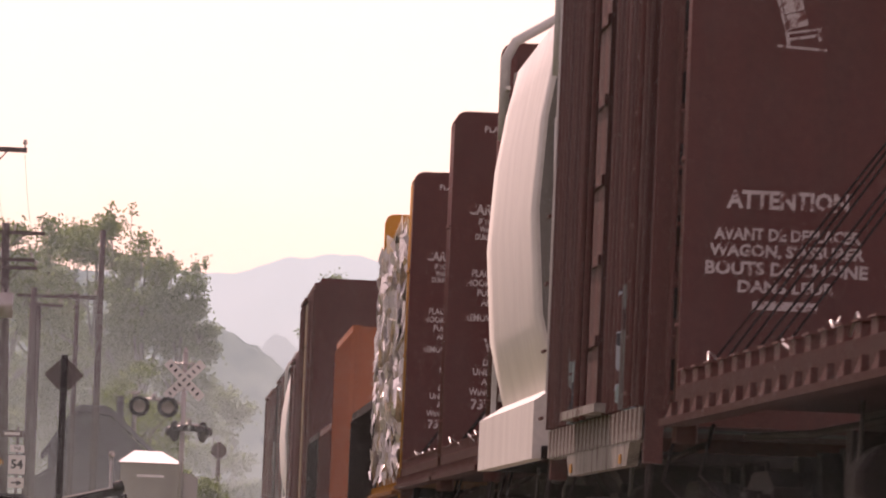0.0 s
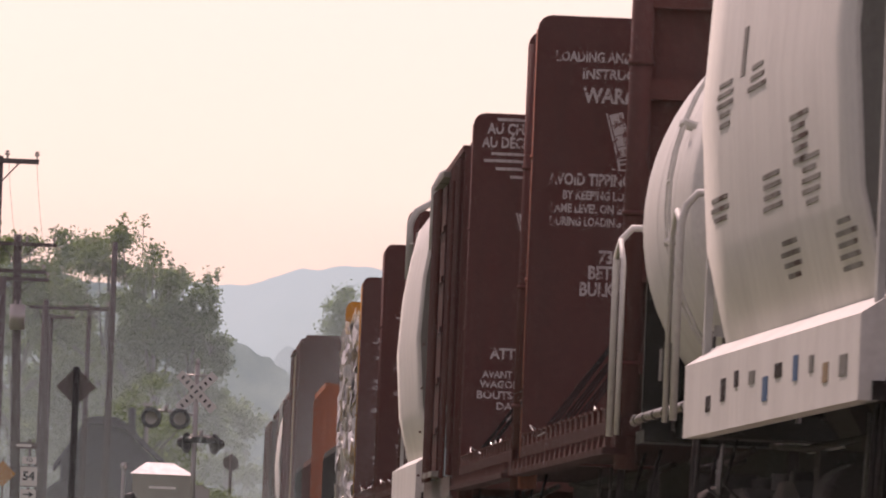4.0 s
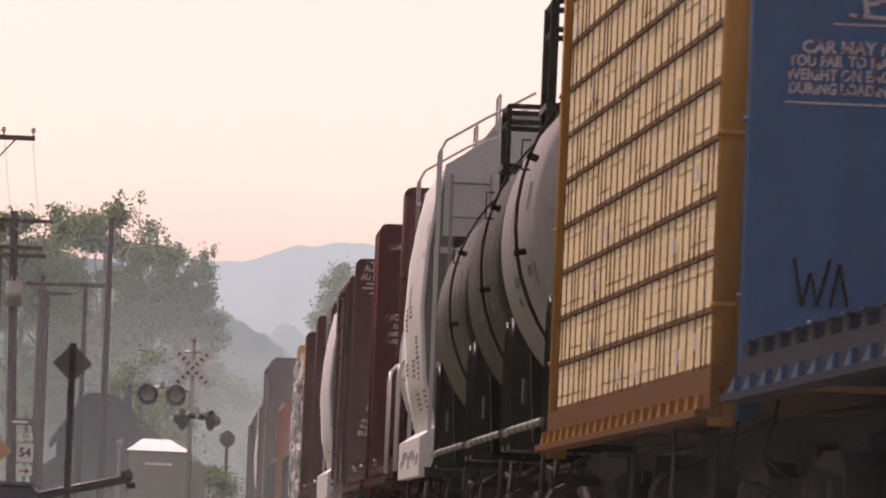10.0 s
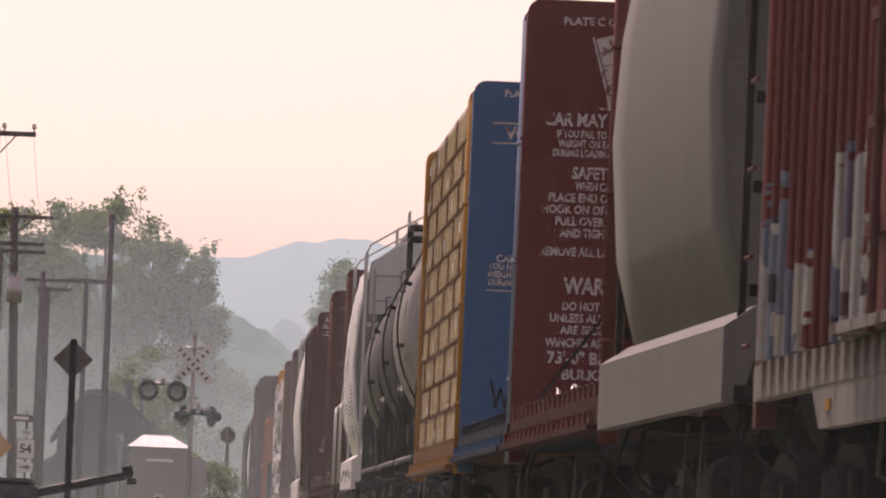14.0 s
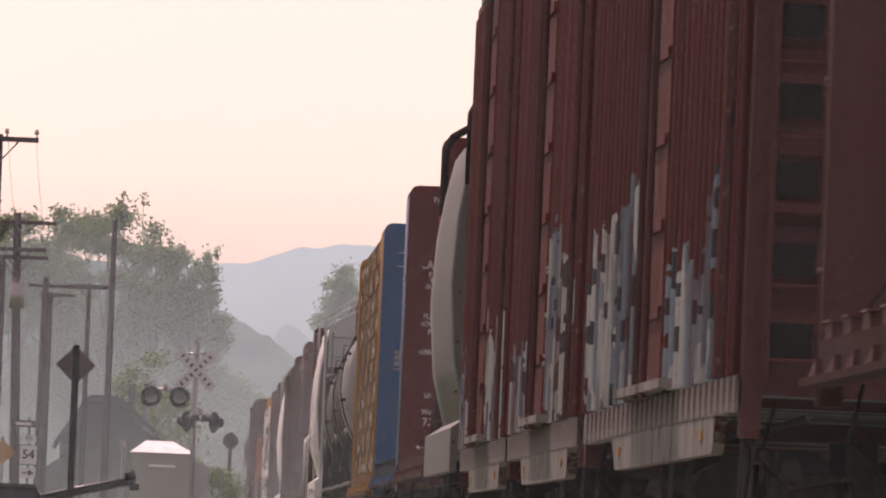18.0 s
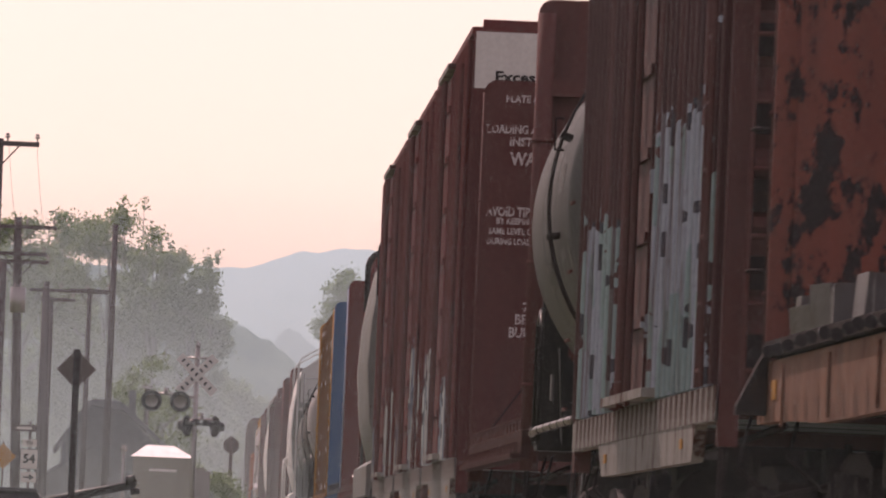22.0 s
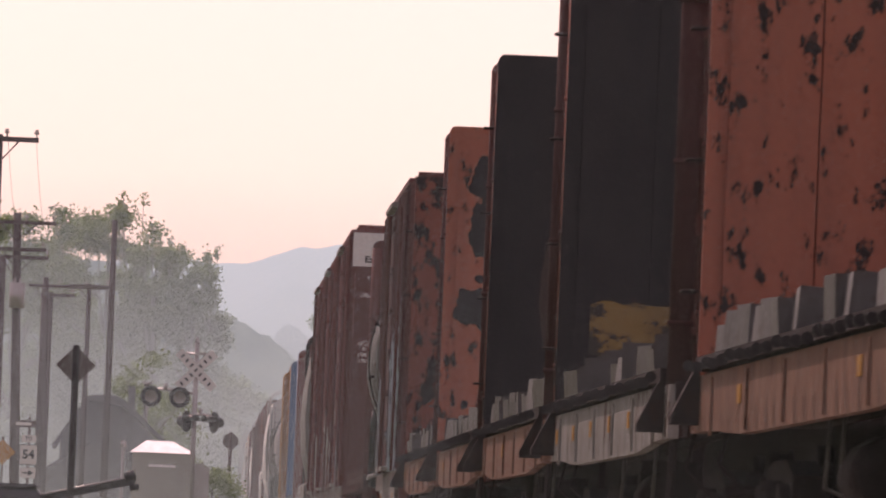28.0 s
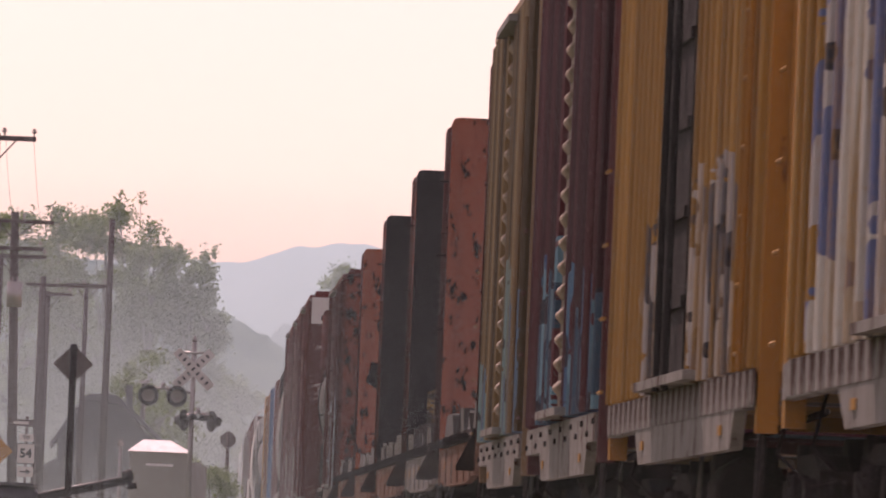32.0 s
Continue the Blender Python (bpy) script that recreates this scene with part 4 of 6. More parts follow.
# ---- box cars ----
def box_car(label, front, rear, side, end, roof=None, doors=1, door_mat=None, corrugated=False, rib_step=0.62, top=4.55, sill_mat=None, drop=0.0, end_label="", group="box cars", rib=None, half=HALF, excess=False, plain=False):
    car, length = new_car("box_car", label, front, rear, group, "box car")
    running_gear(car, length)
    yb, floor = length / 2 - 0.35, 1.16
    bm = bmesh.new()
    prism(bm, [(-half + 0.05, floor), (-half + 0.05, top), (half - 0.05, top), (half - 0.05, floor)], "y", -yb, yb)
    body = part("body", bm, side, car)
    roof = roof or end
    bm = bmesh.new()
    prism(bm, [(-half - 0.02, top + 0.002), (-half - 0.02, top + 0.07), (0, top + 0.15), (half + 0.02, top + 0.07), (half + 0.02, top + 0.002)], "y", -yb - 0.03, yb + 0.03)
    part("roof", bm, roof, car)
    seam = mesh_of("roof_seam", boxed(-half + 0.1, half - 0.1, -0.03, 0.03, top + 0.05, top + 0.17), roof)
    for i in range(9):
        placed("roof_seam", seam, car, Matrix.Translation((0, -yb + 0.5 + (2 * yb - 1) * i / 8, 0)))
    # corrugated end that looks back along the train, and the other
    for s in (-1, 1):
        e = part("end_wall", boxed(-half + 0.06, half - 0.06, *sorted((s * (yb + 0.003), s * (yb + 0.05))), floor - 0.1, top + 0.001), end, car, end_label)
        for z in [] if plain else np.arange(floor + 0.3, top - 0.2, 0.34):
            bm = bmesh.new()
            prism(bm, [(s * (yb + 0.05), z - 0.1), (s * (yb + 0.13), z - 0.03), (s * (yb + 0.13), z + 0.03), (s * (yb + 0.05), z + 0.1)], "x", -half + 0.16, half - 0.16)
            part("end_rib", bm, end, e)
        # flat dark panels imitate the shaded gaps between the end ribs
        if s < 0 and not plain:
            for z in np.arange(floor + 0.12, top - 0.5, 0.46):
                part("end_recess", boxed(-half + 0.125, -half + 0.4, -yb - 0.137, -yb - 0.132, z, z + 0.2), DARK, e)
        for x in (-half + 0.06, half - 0.06):
            part("corner_post", boxed(x - 0.06, x + 0.06, *sorted((s * (yb - 0.05), s * (yb + 0.16))), floor - 0.35, top), end, e, bevel=0.015)
    if excess:
        yy = -yb - 0.165
        p = part("top_panel", boxed(-half + 0.02, half - 0.02, yy, -yb - 0.135, 4.96, top + 0.02), SIGNWHITE, car, "white painted end panel")
        lettering("Excess Height Car", 0.15, SIGNBLACK, p, Matrix.Translation((-0.62, yy - 0.004, 5.08)) @ Euler((math.pi / 2, 0, 0)).to_matrix().to_4x4(), 1.35)
    rib = rib or side
    rm = bmesh.new()
    prism(rm, [(-0.09, -0.085), (0.0, -0.085), (0.0, 0.085), (-0.09, 0.085), (-0.105, 0.04), (-0.105, -0.04)], "z", floor + 0.02, top - 0.06)
    rib_m = mesh_of("side_rib", rm, rib)
    dw = 1.0 if corrugated else 1.6
    centres = [0.0] if doors == 1 else [-1.75, 1.75]
    for s in (-1, 1):
        for y in np.arange(-yb + 0.12, yb - 0.05, rib_step):
            if any(abs(y - c) < dw for c in centres):
                continue
            if s < 0:
                bm = bmesh.new()
                x = -half + 0.052
                prism(bm, [(x - 0.09, y - 0.085), (x, y - 0.085), (x, y + 0.085), (x - 0.09, y + 0.085), (x - 0.105, y + 0.04), (x - 0.105, y - 0.04)], "z", floor + 0.02, top - 0.06)
                part("side_rib", bm, rib, car)
                continue
            placed("side_rib", rib_m, car, Matrix.Translation((s * (half - 0.052), y, 0)) @ Matrix.Rotation(0 if s < 0 else math.pi, 4, "Z"))
    dmat = door_mat or side
    for c in centres:
        for s in (-1,):
            bm = bmesh.new()
            waves = []
            if corrugated:
                box(bm, -half - 0.005, -half + 0.03, c - dw + 0.1, c + dw - 0.1, floor + 0.1, top - 0.18)
                for k in range(18):
                    waves.append(bmesh.new())
                    z0 = floor + 0.15 + (top - floor - 0.35) * k / 18
                    zz = (top - floor - 0.35) / 18
                    prism(waves[-1], [(-half - 0.004 - 0.046 * math.sin(math.pi * q) ** 1.3, z0 + zz * (0.25 + 0.7 * q ** 0.85)) for q in np.linspace(0, 1, 10)], "y", c - dw + 0.12, c + dw - 0.12, True)
            else:
                box(bm, -half - 0.06, -half + 0.04, c - dw + 0.12, c + dw - 0.12, floor + 0.1, top - 0.18)
            d = part("door", bm, dmat, car, "sliding plug door" if not corrugated else "corrugated sliding door")
            for wave in waves:
                part("corrugation", wave, dmat, d)
            if not corrugated:
                for z in np.arange(floor + 0.5, top - 0.4, 0.55):
                    part("door_rib", boxed(-half - 0.085, -half - 0.062, c - dw + 0.15, c + dw - 0.15, z, z + 0.07), dmat, d)
                for y in (c - 0.5, c + 0.5):
                    bm = bmesh.new()
                    bar(bm, (-half - 0.11, y, floor), (-half - 0.11, y, top - 0.2), 0.024, 6)
                    part("lock_rod", bm, DARK if dmat is DARK else end, d)
            for z in (floor + 0.03, top - 0.14):
                part("door_track", boxed(-half - 0.13, -half + 0.02, c - dw - 1.2, c + dw + 1.2, z, z + 0.06), sill_mat or side, car)
    sm = sill_mat or side
    for s in (-1, 1):
        x0, x1 = sorted((s * (half - 0.06), s * (half + 0.015)))
        bm = bmesh.new()
        prism(bm, [(-yb, floor), (-yb, floor - 0.2), (-yb * 0.78, floor - 0.2), (-yb * 0.74, floor - 0.2 - drop), (yb * 0.5, floor - 0.2 - drop), (yb * 0.56, floor - 0.2), (yb, floor - 0.2), (yb, floor)], "x", x0, x1)
        part("side_sill", bm, sm, car)
    if drop:
        if corrugated:
            bm = bmesh.new()
            bar(bm, (-half - 0.035, 0, 0), (-half - 0.012, 0, 0), 0.022, 8)
            bolt = mesh_of("bolt", bm, DARK)
            for k, y in enumerate(np.linspace(-yb + 0.3, yb - 0.3, 14)):
                placed("bolt", bolt, car, Matrix.Translation((0, y, floor - (0.06, 0.14)[k % 2])))
        else:
            corr = mesh_of("sill_corrugation", boxed(-half - 0.021, -half - 0.0155, -0.27, 0.27, floor - 0.19, floor + 0.015), sm)
            for y in np.arange(-yb + 0.12, yb - 0.05, rib_step):
                placed("sill_corrugation", corr, car, Matrix.Translation((0, y, 0)))
        for y in (-yb * 0.62, yb * 0.44):
            part("reflector", boxed(-half - 0.026, -half - 0.018, y - 0.2, y + 0.1, floor - 0.33, floor - 0.27), YELLOW, car, "small yellow reflector plate")
    rung_ladder(car, -half - 0.1, -yb + 0.35, floor + 0.1, top - 0.4, "y", end, n=9)
    rung_ladder(car, -half - 0.1, yb - 0.35, floor + 0.1, floor + 1.6, "y", end, "grab_iron", n=4)
    if not plain:
        rung_ladder(car, -half + 0.35, -yb - 0.2, floor + 0.1, min(top - 0.4, 4.7), "x", end, n=9)
    return car


# ---- covered hoppers ----
def hopper(label, front, rear, mat, end_mat, top=5.06, half=1.64, marks=0, pipe=0.045):
    car, length = new_car("covered_hopper", label, front, rear, "covered hoppers", "hopper car")
    running_gear(car, length)
    yb = length / 2 - 1.0
    side = [(-half + 0.22, 1.5), (-half + 0.07, 2.1), (-half + 0.01, 2.9), (-half + 0.05, 3.6), (-half + 0.13, 4.1), (-half + 0.22, 4.5)]
    prof = side + [(-1.0, 4.82), (-0.5, top - 0.06), (0.5, top - 0.06), (1.0, 4.82)] + [(-x, z) for x, z in side[::-1]]
    bm = bmesh.new()
    rings = []
    for y in np.linspace(-yb, yb, 9):
        rings.append([(x, y, z) for x, z in prof])
    loft(bm, rings)
    part("body", bm, mat, car)
    for s in (-1, 1):
        bm = bmesh.new()
        prism(bm, [(-half + 0.03, 0.98), (-half + 0.03, 1.42), (-half + 0.22, 1.55), (-half + 0.3, 1.55), (-half + 0.14, 0.98)] if s < 0 else [(half - 0.03, 0.98), (half - 0.03, 1.42), (half - 0.22, 1.55), (half - 0.3, 1.55), (half - 0.14, 0.98)], "y", -yb - 0.9, yb + 0.9)
        part("side_sill", bm, mat, car)
        # end: slope sheet, frame posts and platform
        bm = bmesh.new()
        y0 = s * yb
        prism(bm, [(y0, 4.3), (y0 + s * 0.02, 4.3), (y0 + s * 0.02, 2.6), (y0 - s * 1.4, 1.1), (y0 - s * 1.5, 1.1), (y0 - s * 0.1, 2.6)], "x", -half + 0.35, half - 0.35)
        # coloured dark for the shade inside the open end
        part("slope_sheet", bm, DARK, car)
        # grey sheet over the end cap paints in the same shade
        bm = bmesh.new()
        prism(bm, [(x * 0.985, z) for x, z in side] + [(-x * 0.985, z) for x, z in side[::-1]], "y", *sorted((y0 + s * 0.003, y0 + s * 0.018)))
        part("end_wall", bm, HOPGREY, car, "grey end wall painted for the shade there")
        for x in (-half + 0.14, half - 0.14):
            bm = bmesh.new()
            box(bm, x - 0.022, x + 0.022, y0 + s * 0.66 - 0.07, y0 + s * 0.66 + 0.07, 1.0, 4.66)
            bar(bm, (x, y0 + s * 0.6, 4.35), (x, y0 - s * 0.1, 4.35), 0.02, 6)
            bar(bm, (x, y0 + s * 0.6, 3.0), (x, y0, 3.6), 0.02, 6)
            part("end_post", bm, end_mat, car)
        bm = bmesh.new()
        prism(bm, [(-half + 0.2, 3.7), (-half + 0.2, 4.5), (-1.0, 4.78), (-0.5, top - 0.1), (0.5, top - 0.1), (1.0, 4.78), (half - 0.2, 4.5), (half - 0.2, 3.7)], "y", *sorted((y0 + s * 0.6, y0 + s * 0.66)))
        part("end_sheet", bm, end_mat, car)
        part("end_platform", boxed(-half + 0.1, half - 0.1, *sorted((y0 + s * 0.05, y0 + s * 0.95)), 0.98, 1.08), DARK, car)
        for z in (1.6, 2.2, 2.72, 3.5):
            part("cross_bar", boxed(-half + 0.18, half - 0.18, *sorted((y0 + s * 0.665, y0 + s * 0.72)), z, z + 0.07), end_mat, car)
        rung_ladder(car, -half + 0.5, y0 + s * 0.78, 1.2, 4.3, "x", STEEL, n=9)
    # roof walk and hatches
    bm = bmesh.new()
    for x in np.linspace(-0.75, 0.75, 9):
        box(bm, x - 0.02, x + 0.02, -yb - 0.6, yb + 0.6, top + 0.06, top + 0.1)
    for y in np.linspace(-yb - 0.5, yb + 0.5, 18):
        box(bm, -0.8, 0.8, y - 0.03, y + 0.03, top + 0.01, top + 0.06)
    part("running_board", bm, STEEL, car)
    bm = bmesh.new()
    bar(bm, (-0.3, 0, top - 0.02), (-0.3, 0, top + 0.1), 0.28, 14)
    hatch = mesh_of("hatch", bm, mat)
    for y in np.linspace(-yb + 0.8, yb - 0.8, 6):
        placed("hatch", hatch, car, Matrix.Translation((0, y, 0)))
    for s in (-1, 1):
        bm = bmesh.new()
        bent(bm, [(-0.85, s * (yb + 0.6), 4.2), (-0.85, s * (yb + 0.6), top + 0.26), (-0.85, s * (yb - 0.9), top + 0.26), (-0.85, s * (yb - 0.9), top - 0.1)], 0.015, 6)
        part("hand_rail", bm, end_mat, car)
    for s in (-1, 1):
        bm = bmesh.new()
        e = s * (yb + 0.5)
        bent(bm, [(-half + 0.12, e, 3.9), (-half + 0.12, e, 4.62), (-half + 0.2, e, 4.78), (-1.0, e, 5.05), (-0.45, e, top + 0.3)], pipe, 8)
        part("end_rail", bm, end_mat, car)
    # worn stencils: stacks of short lines on the bulging side, a row of small plates on the sill
    rnd = random.Random(int(front * 10))
    def skin(z):
        return -float(np.interp(z, [1.0, 1.42, 1.5, 2.1, 2.9, 3.6, 4.1, 4.5], [half - 0.03, half - 0.03, half - 0.22, half - 0.07, half - 0.01, half - 0.05, half - 0.13, half - 0.22]))
    def mark(y, z, wide, high, mat_):
        bm = bmesh.new()
        xa, xb = skin(z) - 0.006, skin(z + high) - 0.006
        prism(bm, [(xa, z), (xa + 0.012, z), (xb + 0.012, z + high), (xb, z + high)], "y", y - wide / 2, y + wide / 2)
        part("worn_stencil_bar", bm, mat_, car)
    for g in range(marks):
        y, z = -yb + 0.8 + (2 * yb - 1.6) * (g + rnd.uniform(0.2, 0.8)) / marks, rnd.choice([1.95, 2.35, 2.6, 3.0, 3.5])
        tall = rnd.random() < 0.3
        for k in range(1 if tall else rnd.randint(3, 5)):
            mark(y + rnd.uniform(-0.1, 0.1), z - 0.06 * k, 0.3 if tall else rnd.uniform(0.8, 1.5), rnd.uniform(0.25, 0.4) if tall else 0.026, rnd.choice((HOPGREY, GREYSILL, TAN)) if tall else GREYSILL)
    for g in range(marks):
        mark(-yb + 0.3 + (2 * yb - 0.6) * g / marks + rnd.uniform(-0.2, 0.2), 1.12 + rnd.uniform(-0.05, 0.1), rnd.uniform(0.3, 0.55), rnd.uniform(0.06, 0.15), rnd.choice((DARK, HOPGREY, TAN, BLUE)))
    # hopper bays below
    for y in (-yb * 0.55, 0, yb * 0.55):
        bm = bmesh.new()
        loft(bm, [[(-1.2, y - 1.3, 1.5), (1.2, y - 1.3, 1.5), (1.2, y + 1.3, 1.5), (-1.2, y + 1.3, 1.5)], [(-0.5, y - 0.35, 0.4), (0.5, y - 0.35, 0.4), (0.5, y + 0.35, 0.4), (-0.5, y + 0.35, 0.4)]], smooth=False)
        part("discharge_bay", bm, DARK, car)
    return car


# ---- tank cars ----
def tank_car(label, front, rear, mat, r=1.52, mid=2.72, rails=True, tall=False, cap=None, loop=None, boards=True):
    car, length = new_car("tank_car", label, front, rear, "tank cars", "tank car")
    running_gear(car, length)
    yb = length / 2 - 0.75
    bm = bmesh.new()
    rings, n = [], 64
    dome = min(0.55, yb * 0.4)
    for k in range(11):
        a = k / 10 * math.pi / 2
        rings.append((-yb + dome - dome * math.cos(a), max(0.02, r * math.sin(a) ** 0.8 if k else 0.05)))
    rings += [(-yb * 0.3, r), (yb * 0.3, r)] + [(-y, q) for y, q in rings[::-1]]
    loft(bm, [[(q * math.cos(i * math.tau / n), y, mid + q * math.sin(i * math.tau / n)) for i in range(n)] for y, q in rings])
    tank = part("tank", bm, mat, car, cap or "")
    for y in (-yb * 0.3, yb * 0.3):
        bm = bmesh.new()
        loft(bm, [[((r + e) * math.cos(i * math.tau / n), yy, mid + (r + e) * math.sin(i * math.tau / n)) for i in range(n)] for yy, e in ((y - 0.03, 0), (y - 0.02, 0.004), (y + 0.02, 0.004), (y + 0.03, 0))], caps=False)
        part("weld_band", bm, mat, tank)
    # sill, side rail, platform
    bm = bmesh.new()
    box(bm, -0.35, 0.35, -length / 2 + 0.1, length / 2 - 0.1, 0.72, 1.15)
    part("centre_sill", bm, DARK, car)
    for s in (-1, 1):
        part("end_platform", boxed(-1.45, 1.45, *sorted((s * (length / 2 - 0.1), s * (length / 2 - 1.2))), 1.06, 1.14), BLACK, car)
        bm = bmesh.new()
        bent(bm, [(s * 1.47, -length / 2 + 0.2, 1.2), (s * 1.47, -yb * 0.85, 1.22), (s * 1.47, yb * 0.85, 1.22), (s * 1.47, length / 2 - 0.2, 1.2)], 0.03, 10)
        rail = part("side_rail", bm, PIPE, car, "dull grey steel pipe rail")
        for q in np.linspace(-length / 2 + 0.6, length / 2 - 0.6, 7):
            bm = bmesh.new()
            bar(bm, (s * 1.47, q - 0.12, 1.215), (s * 1.47, q + 0.12, 1.215), 0.036, 10)
            part("rail_clamp", bm, PIPE, rail)
        for y in (-yb + 0.3, yb - 0.3):
            bm = bmesh.new()
            prism(bm, [(-1.25, 1.1), (-1.3, 1.9), (-1.0, 1.6), (1.0, 1.6), (1.3, 1.9), (1.25, 1.1)], "y", y - 0.25, y + 0.25)
            part("saddle", bm, BLACK, car)
        bm = bmesh.new()
        e = s * (length / 2 - 0.15)
        q, zt = (-1.63, 2.5) if loop else (-1.45, 2.3)
        bent(bm, [(q, e, 1.1), (q, e, zt - 0.2), (q + 0.03, e, zt - 0.08), (q + 0.1, e, zt), (-0.5, e, zt)], 0.024, 8)
        part("end_hand_rail", bm, loop or BLACK, car)
        bm = bmesh.new()
        bent(bm, [(q, e - s * 0.95, 1.1), (q, e - s * 0.95, zt - 0.25), (q, e - s * 0.5, zt - 0.1), (q, e, zt - 0.2)], 0.018, 8)
        part("platform_hand_rail", bm, loop or BLACK, car)
        if s < 0:
            bm = bmesh.new()
            ring = [(-1.05 + 0.27 * math.cos(a), e - 0.08, 1.62 + 0.27 * math.sin(a)) for a in np.linspace(0, math.tau, 17)]
            bent(bm, ring, 0.02, 6)
            for k in (0, 4, 8, 12):
                bar(bm, ring[k], (-1.05, e - 0.05, 1.62), 0.014, 5)
            bar(bm, (-1.05, e - 0.08, 1.62), (-1.05, e + 0.12, 1.62), 0.05, 8)
            part("brake_wheel", bm, DARK, car)
            bm = bmesh.new()
            bent(bm, [(-1.3, e, 1.1), (-1.3, e - 0.06, 1.32), (-0.7, e - 0.06, 1.32), (-0.7, e, 1.1)], 0.018, 6)
            part("platform_step_rail", bm, PIPE, car)
        if s > 0:
            part("brake_stand", boxed(-1.42, -1.2, e - 0.06, e + 0.06, 1.1, 2.35), BLACK, car, bevel=0.02)
    # the ladder that bends over the tank: two stiles and its rungs
    lmat = DARK if mat is not WHITE else mat
    pts = [(-(r + 0.07) * math.cos(a), mid + (r + 0.07) * math.sin(a)) for a in np.arange(-0.75, 1.5, 0.12)]
    y = -yb * 0.45
    for d in (-0.21, 0.21):
        bm = bmesh.new()
        bent(bm, [(x, y + d, z) for x, z in pts], 0.011, 6)
        stile = part("ladder_stile", bm, lmat, car)
        for x, z in pts[1::4]:
            bm = bmesh.new()
            k = (r - 0.02) / (r + 0.07)
            bar(bm, (x * 1.012, y + d, mid + (z - mid) * 1.012), (x * k, y + d, mid + (z - mid) * k), 0.024, 6)
            part("stand_off", bm, lmat, stile)
    for x, z in pts[1::2]:
        bm = bmesh.new()
        bar(bm, (x, y - 0.21, z), (x, y + 0.21, z), 0.012, 6)
        part("rung", bm, lmat, stile)
    if mat is not WHITE:
        x, z = pts[9]
        bm = bmesh.new()
        bent(bm, [(x, y - 0.3, z - 0.12), (x - 0.07, y - 0.3, z - 0.12), (x - 0.07, y - 0.3, z + 0.12), (x, y - 0.3, z + 0.12)], 0.01, 6)
        part("grab_iron", bm, lmat, car)
    if rails:
        bm = bmesh.new()
        bar(bm, (0, 0, mid + r - 0.05), (0, 0, mid + r + 0.42), 0.5, 20)
        bar(bm, (0, 0, mid + r + 0.42), (0, 0, mid + r + 0.5), 0.42, 20)
        part("dome", bm, mat, car)
        h = 0.95 if tall else 0.6
        platform = part("dome_platform", boxed(-1.05, 1.05, -1.15, 1.15, mid + r - 0.06, mid + r), BLACK, car)
        thick = 0.045 if tall else 0.028
        for x in (-1.0, 1.0):
            for y in (-1.1, 1.1):
                bm = bmesh.new()
                bar(bm, (x, y, mid + r - 0.35), (x, y, mid + r + h), thick, 6)
                part("railing_post", bm, BLACK, platform)
        for z in (h, h * 0.72):
            for a, b in (((-1.0, -1.1), (-1.0, 1.1)), ((1.0, -1.1), (1.0, 1.1)), ((-1.0, -1.1), (1.0, -1.1)), ((-1.0, 1.1), (1.0, 1.1))):
                bm = bmesh.new()
                bar(bm, (*a, mid + r + z), (*b, mid + r + z), 0.03, 6)
                part("railing_bar", bm, BLACK, platform)
    if boards:
        rnd = random.Random(int(front * 10))
        plates = [(-yb * 0.8, -0.35, 0.25, 0.2)]
        for y, a, w, h, n_ in ((-yb * 0.6, 0.05, 0.9, 0.22, 4), (-yb * 0.55, -0.28, 1.0, 0.08, 4), (yb * 0.2, -0.3, 1.2, 0.09, 4), (yb * 0.25, -0.4, 0.9, 0.07, 3)):
            plates += [(y + w * ((k + 0.5) / n_ - 0.5), a + rnd.uniform(-0.01, 0.01), w / n_ * 0.62, h) for k in range(n_)]
        for y, a, w, h in plates:
            bm = bmesh.new()
            rr = r + 0.006
            z = mid + rr * math.sin(a)
            a2 = a + h / rr
            v = [bm.verts.new((-rr * math.cos(q), yy, mid + rr * math.sin(q))) for q, yy in ((a, y - w / 2), (a, y + w / 2), (a2, y + w / 2), (a2, y - w / 2))]
            u = [bm.verts.new((-(rr + 0.003) * math.cos(q), yy, mid + (rr + 0.003) * math.sin(q))) for q, yy in ((a, y - w / 2), (a, y + w / 2), (a2, y + w / 2), (a2, y - w / 2))]
            bm.faces.new(u)
            bm.faces.new(v[::-1])
            for i in range(4):
                bm.faces.new((v[i], v[(i + 1) % 4], u[(i + 1) % 4], u[i]))
            part("worn_stencil_bar", bm, HOPGREY if mat is not WHITE else DARK, tank)
    for s in (-1, 1):
        part("placard", boxed(-1.36, -1.34, s * (yb - 0.4) - 0.18, s * (yb - 0.4) + 0.18, 1.47, 1.68), BLOCKGREY, car)
    return car


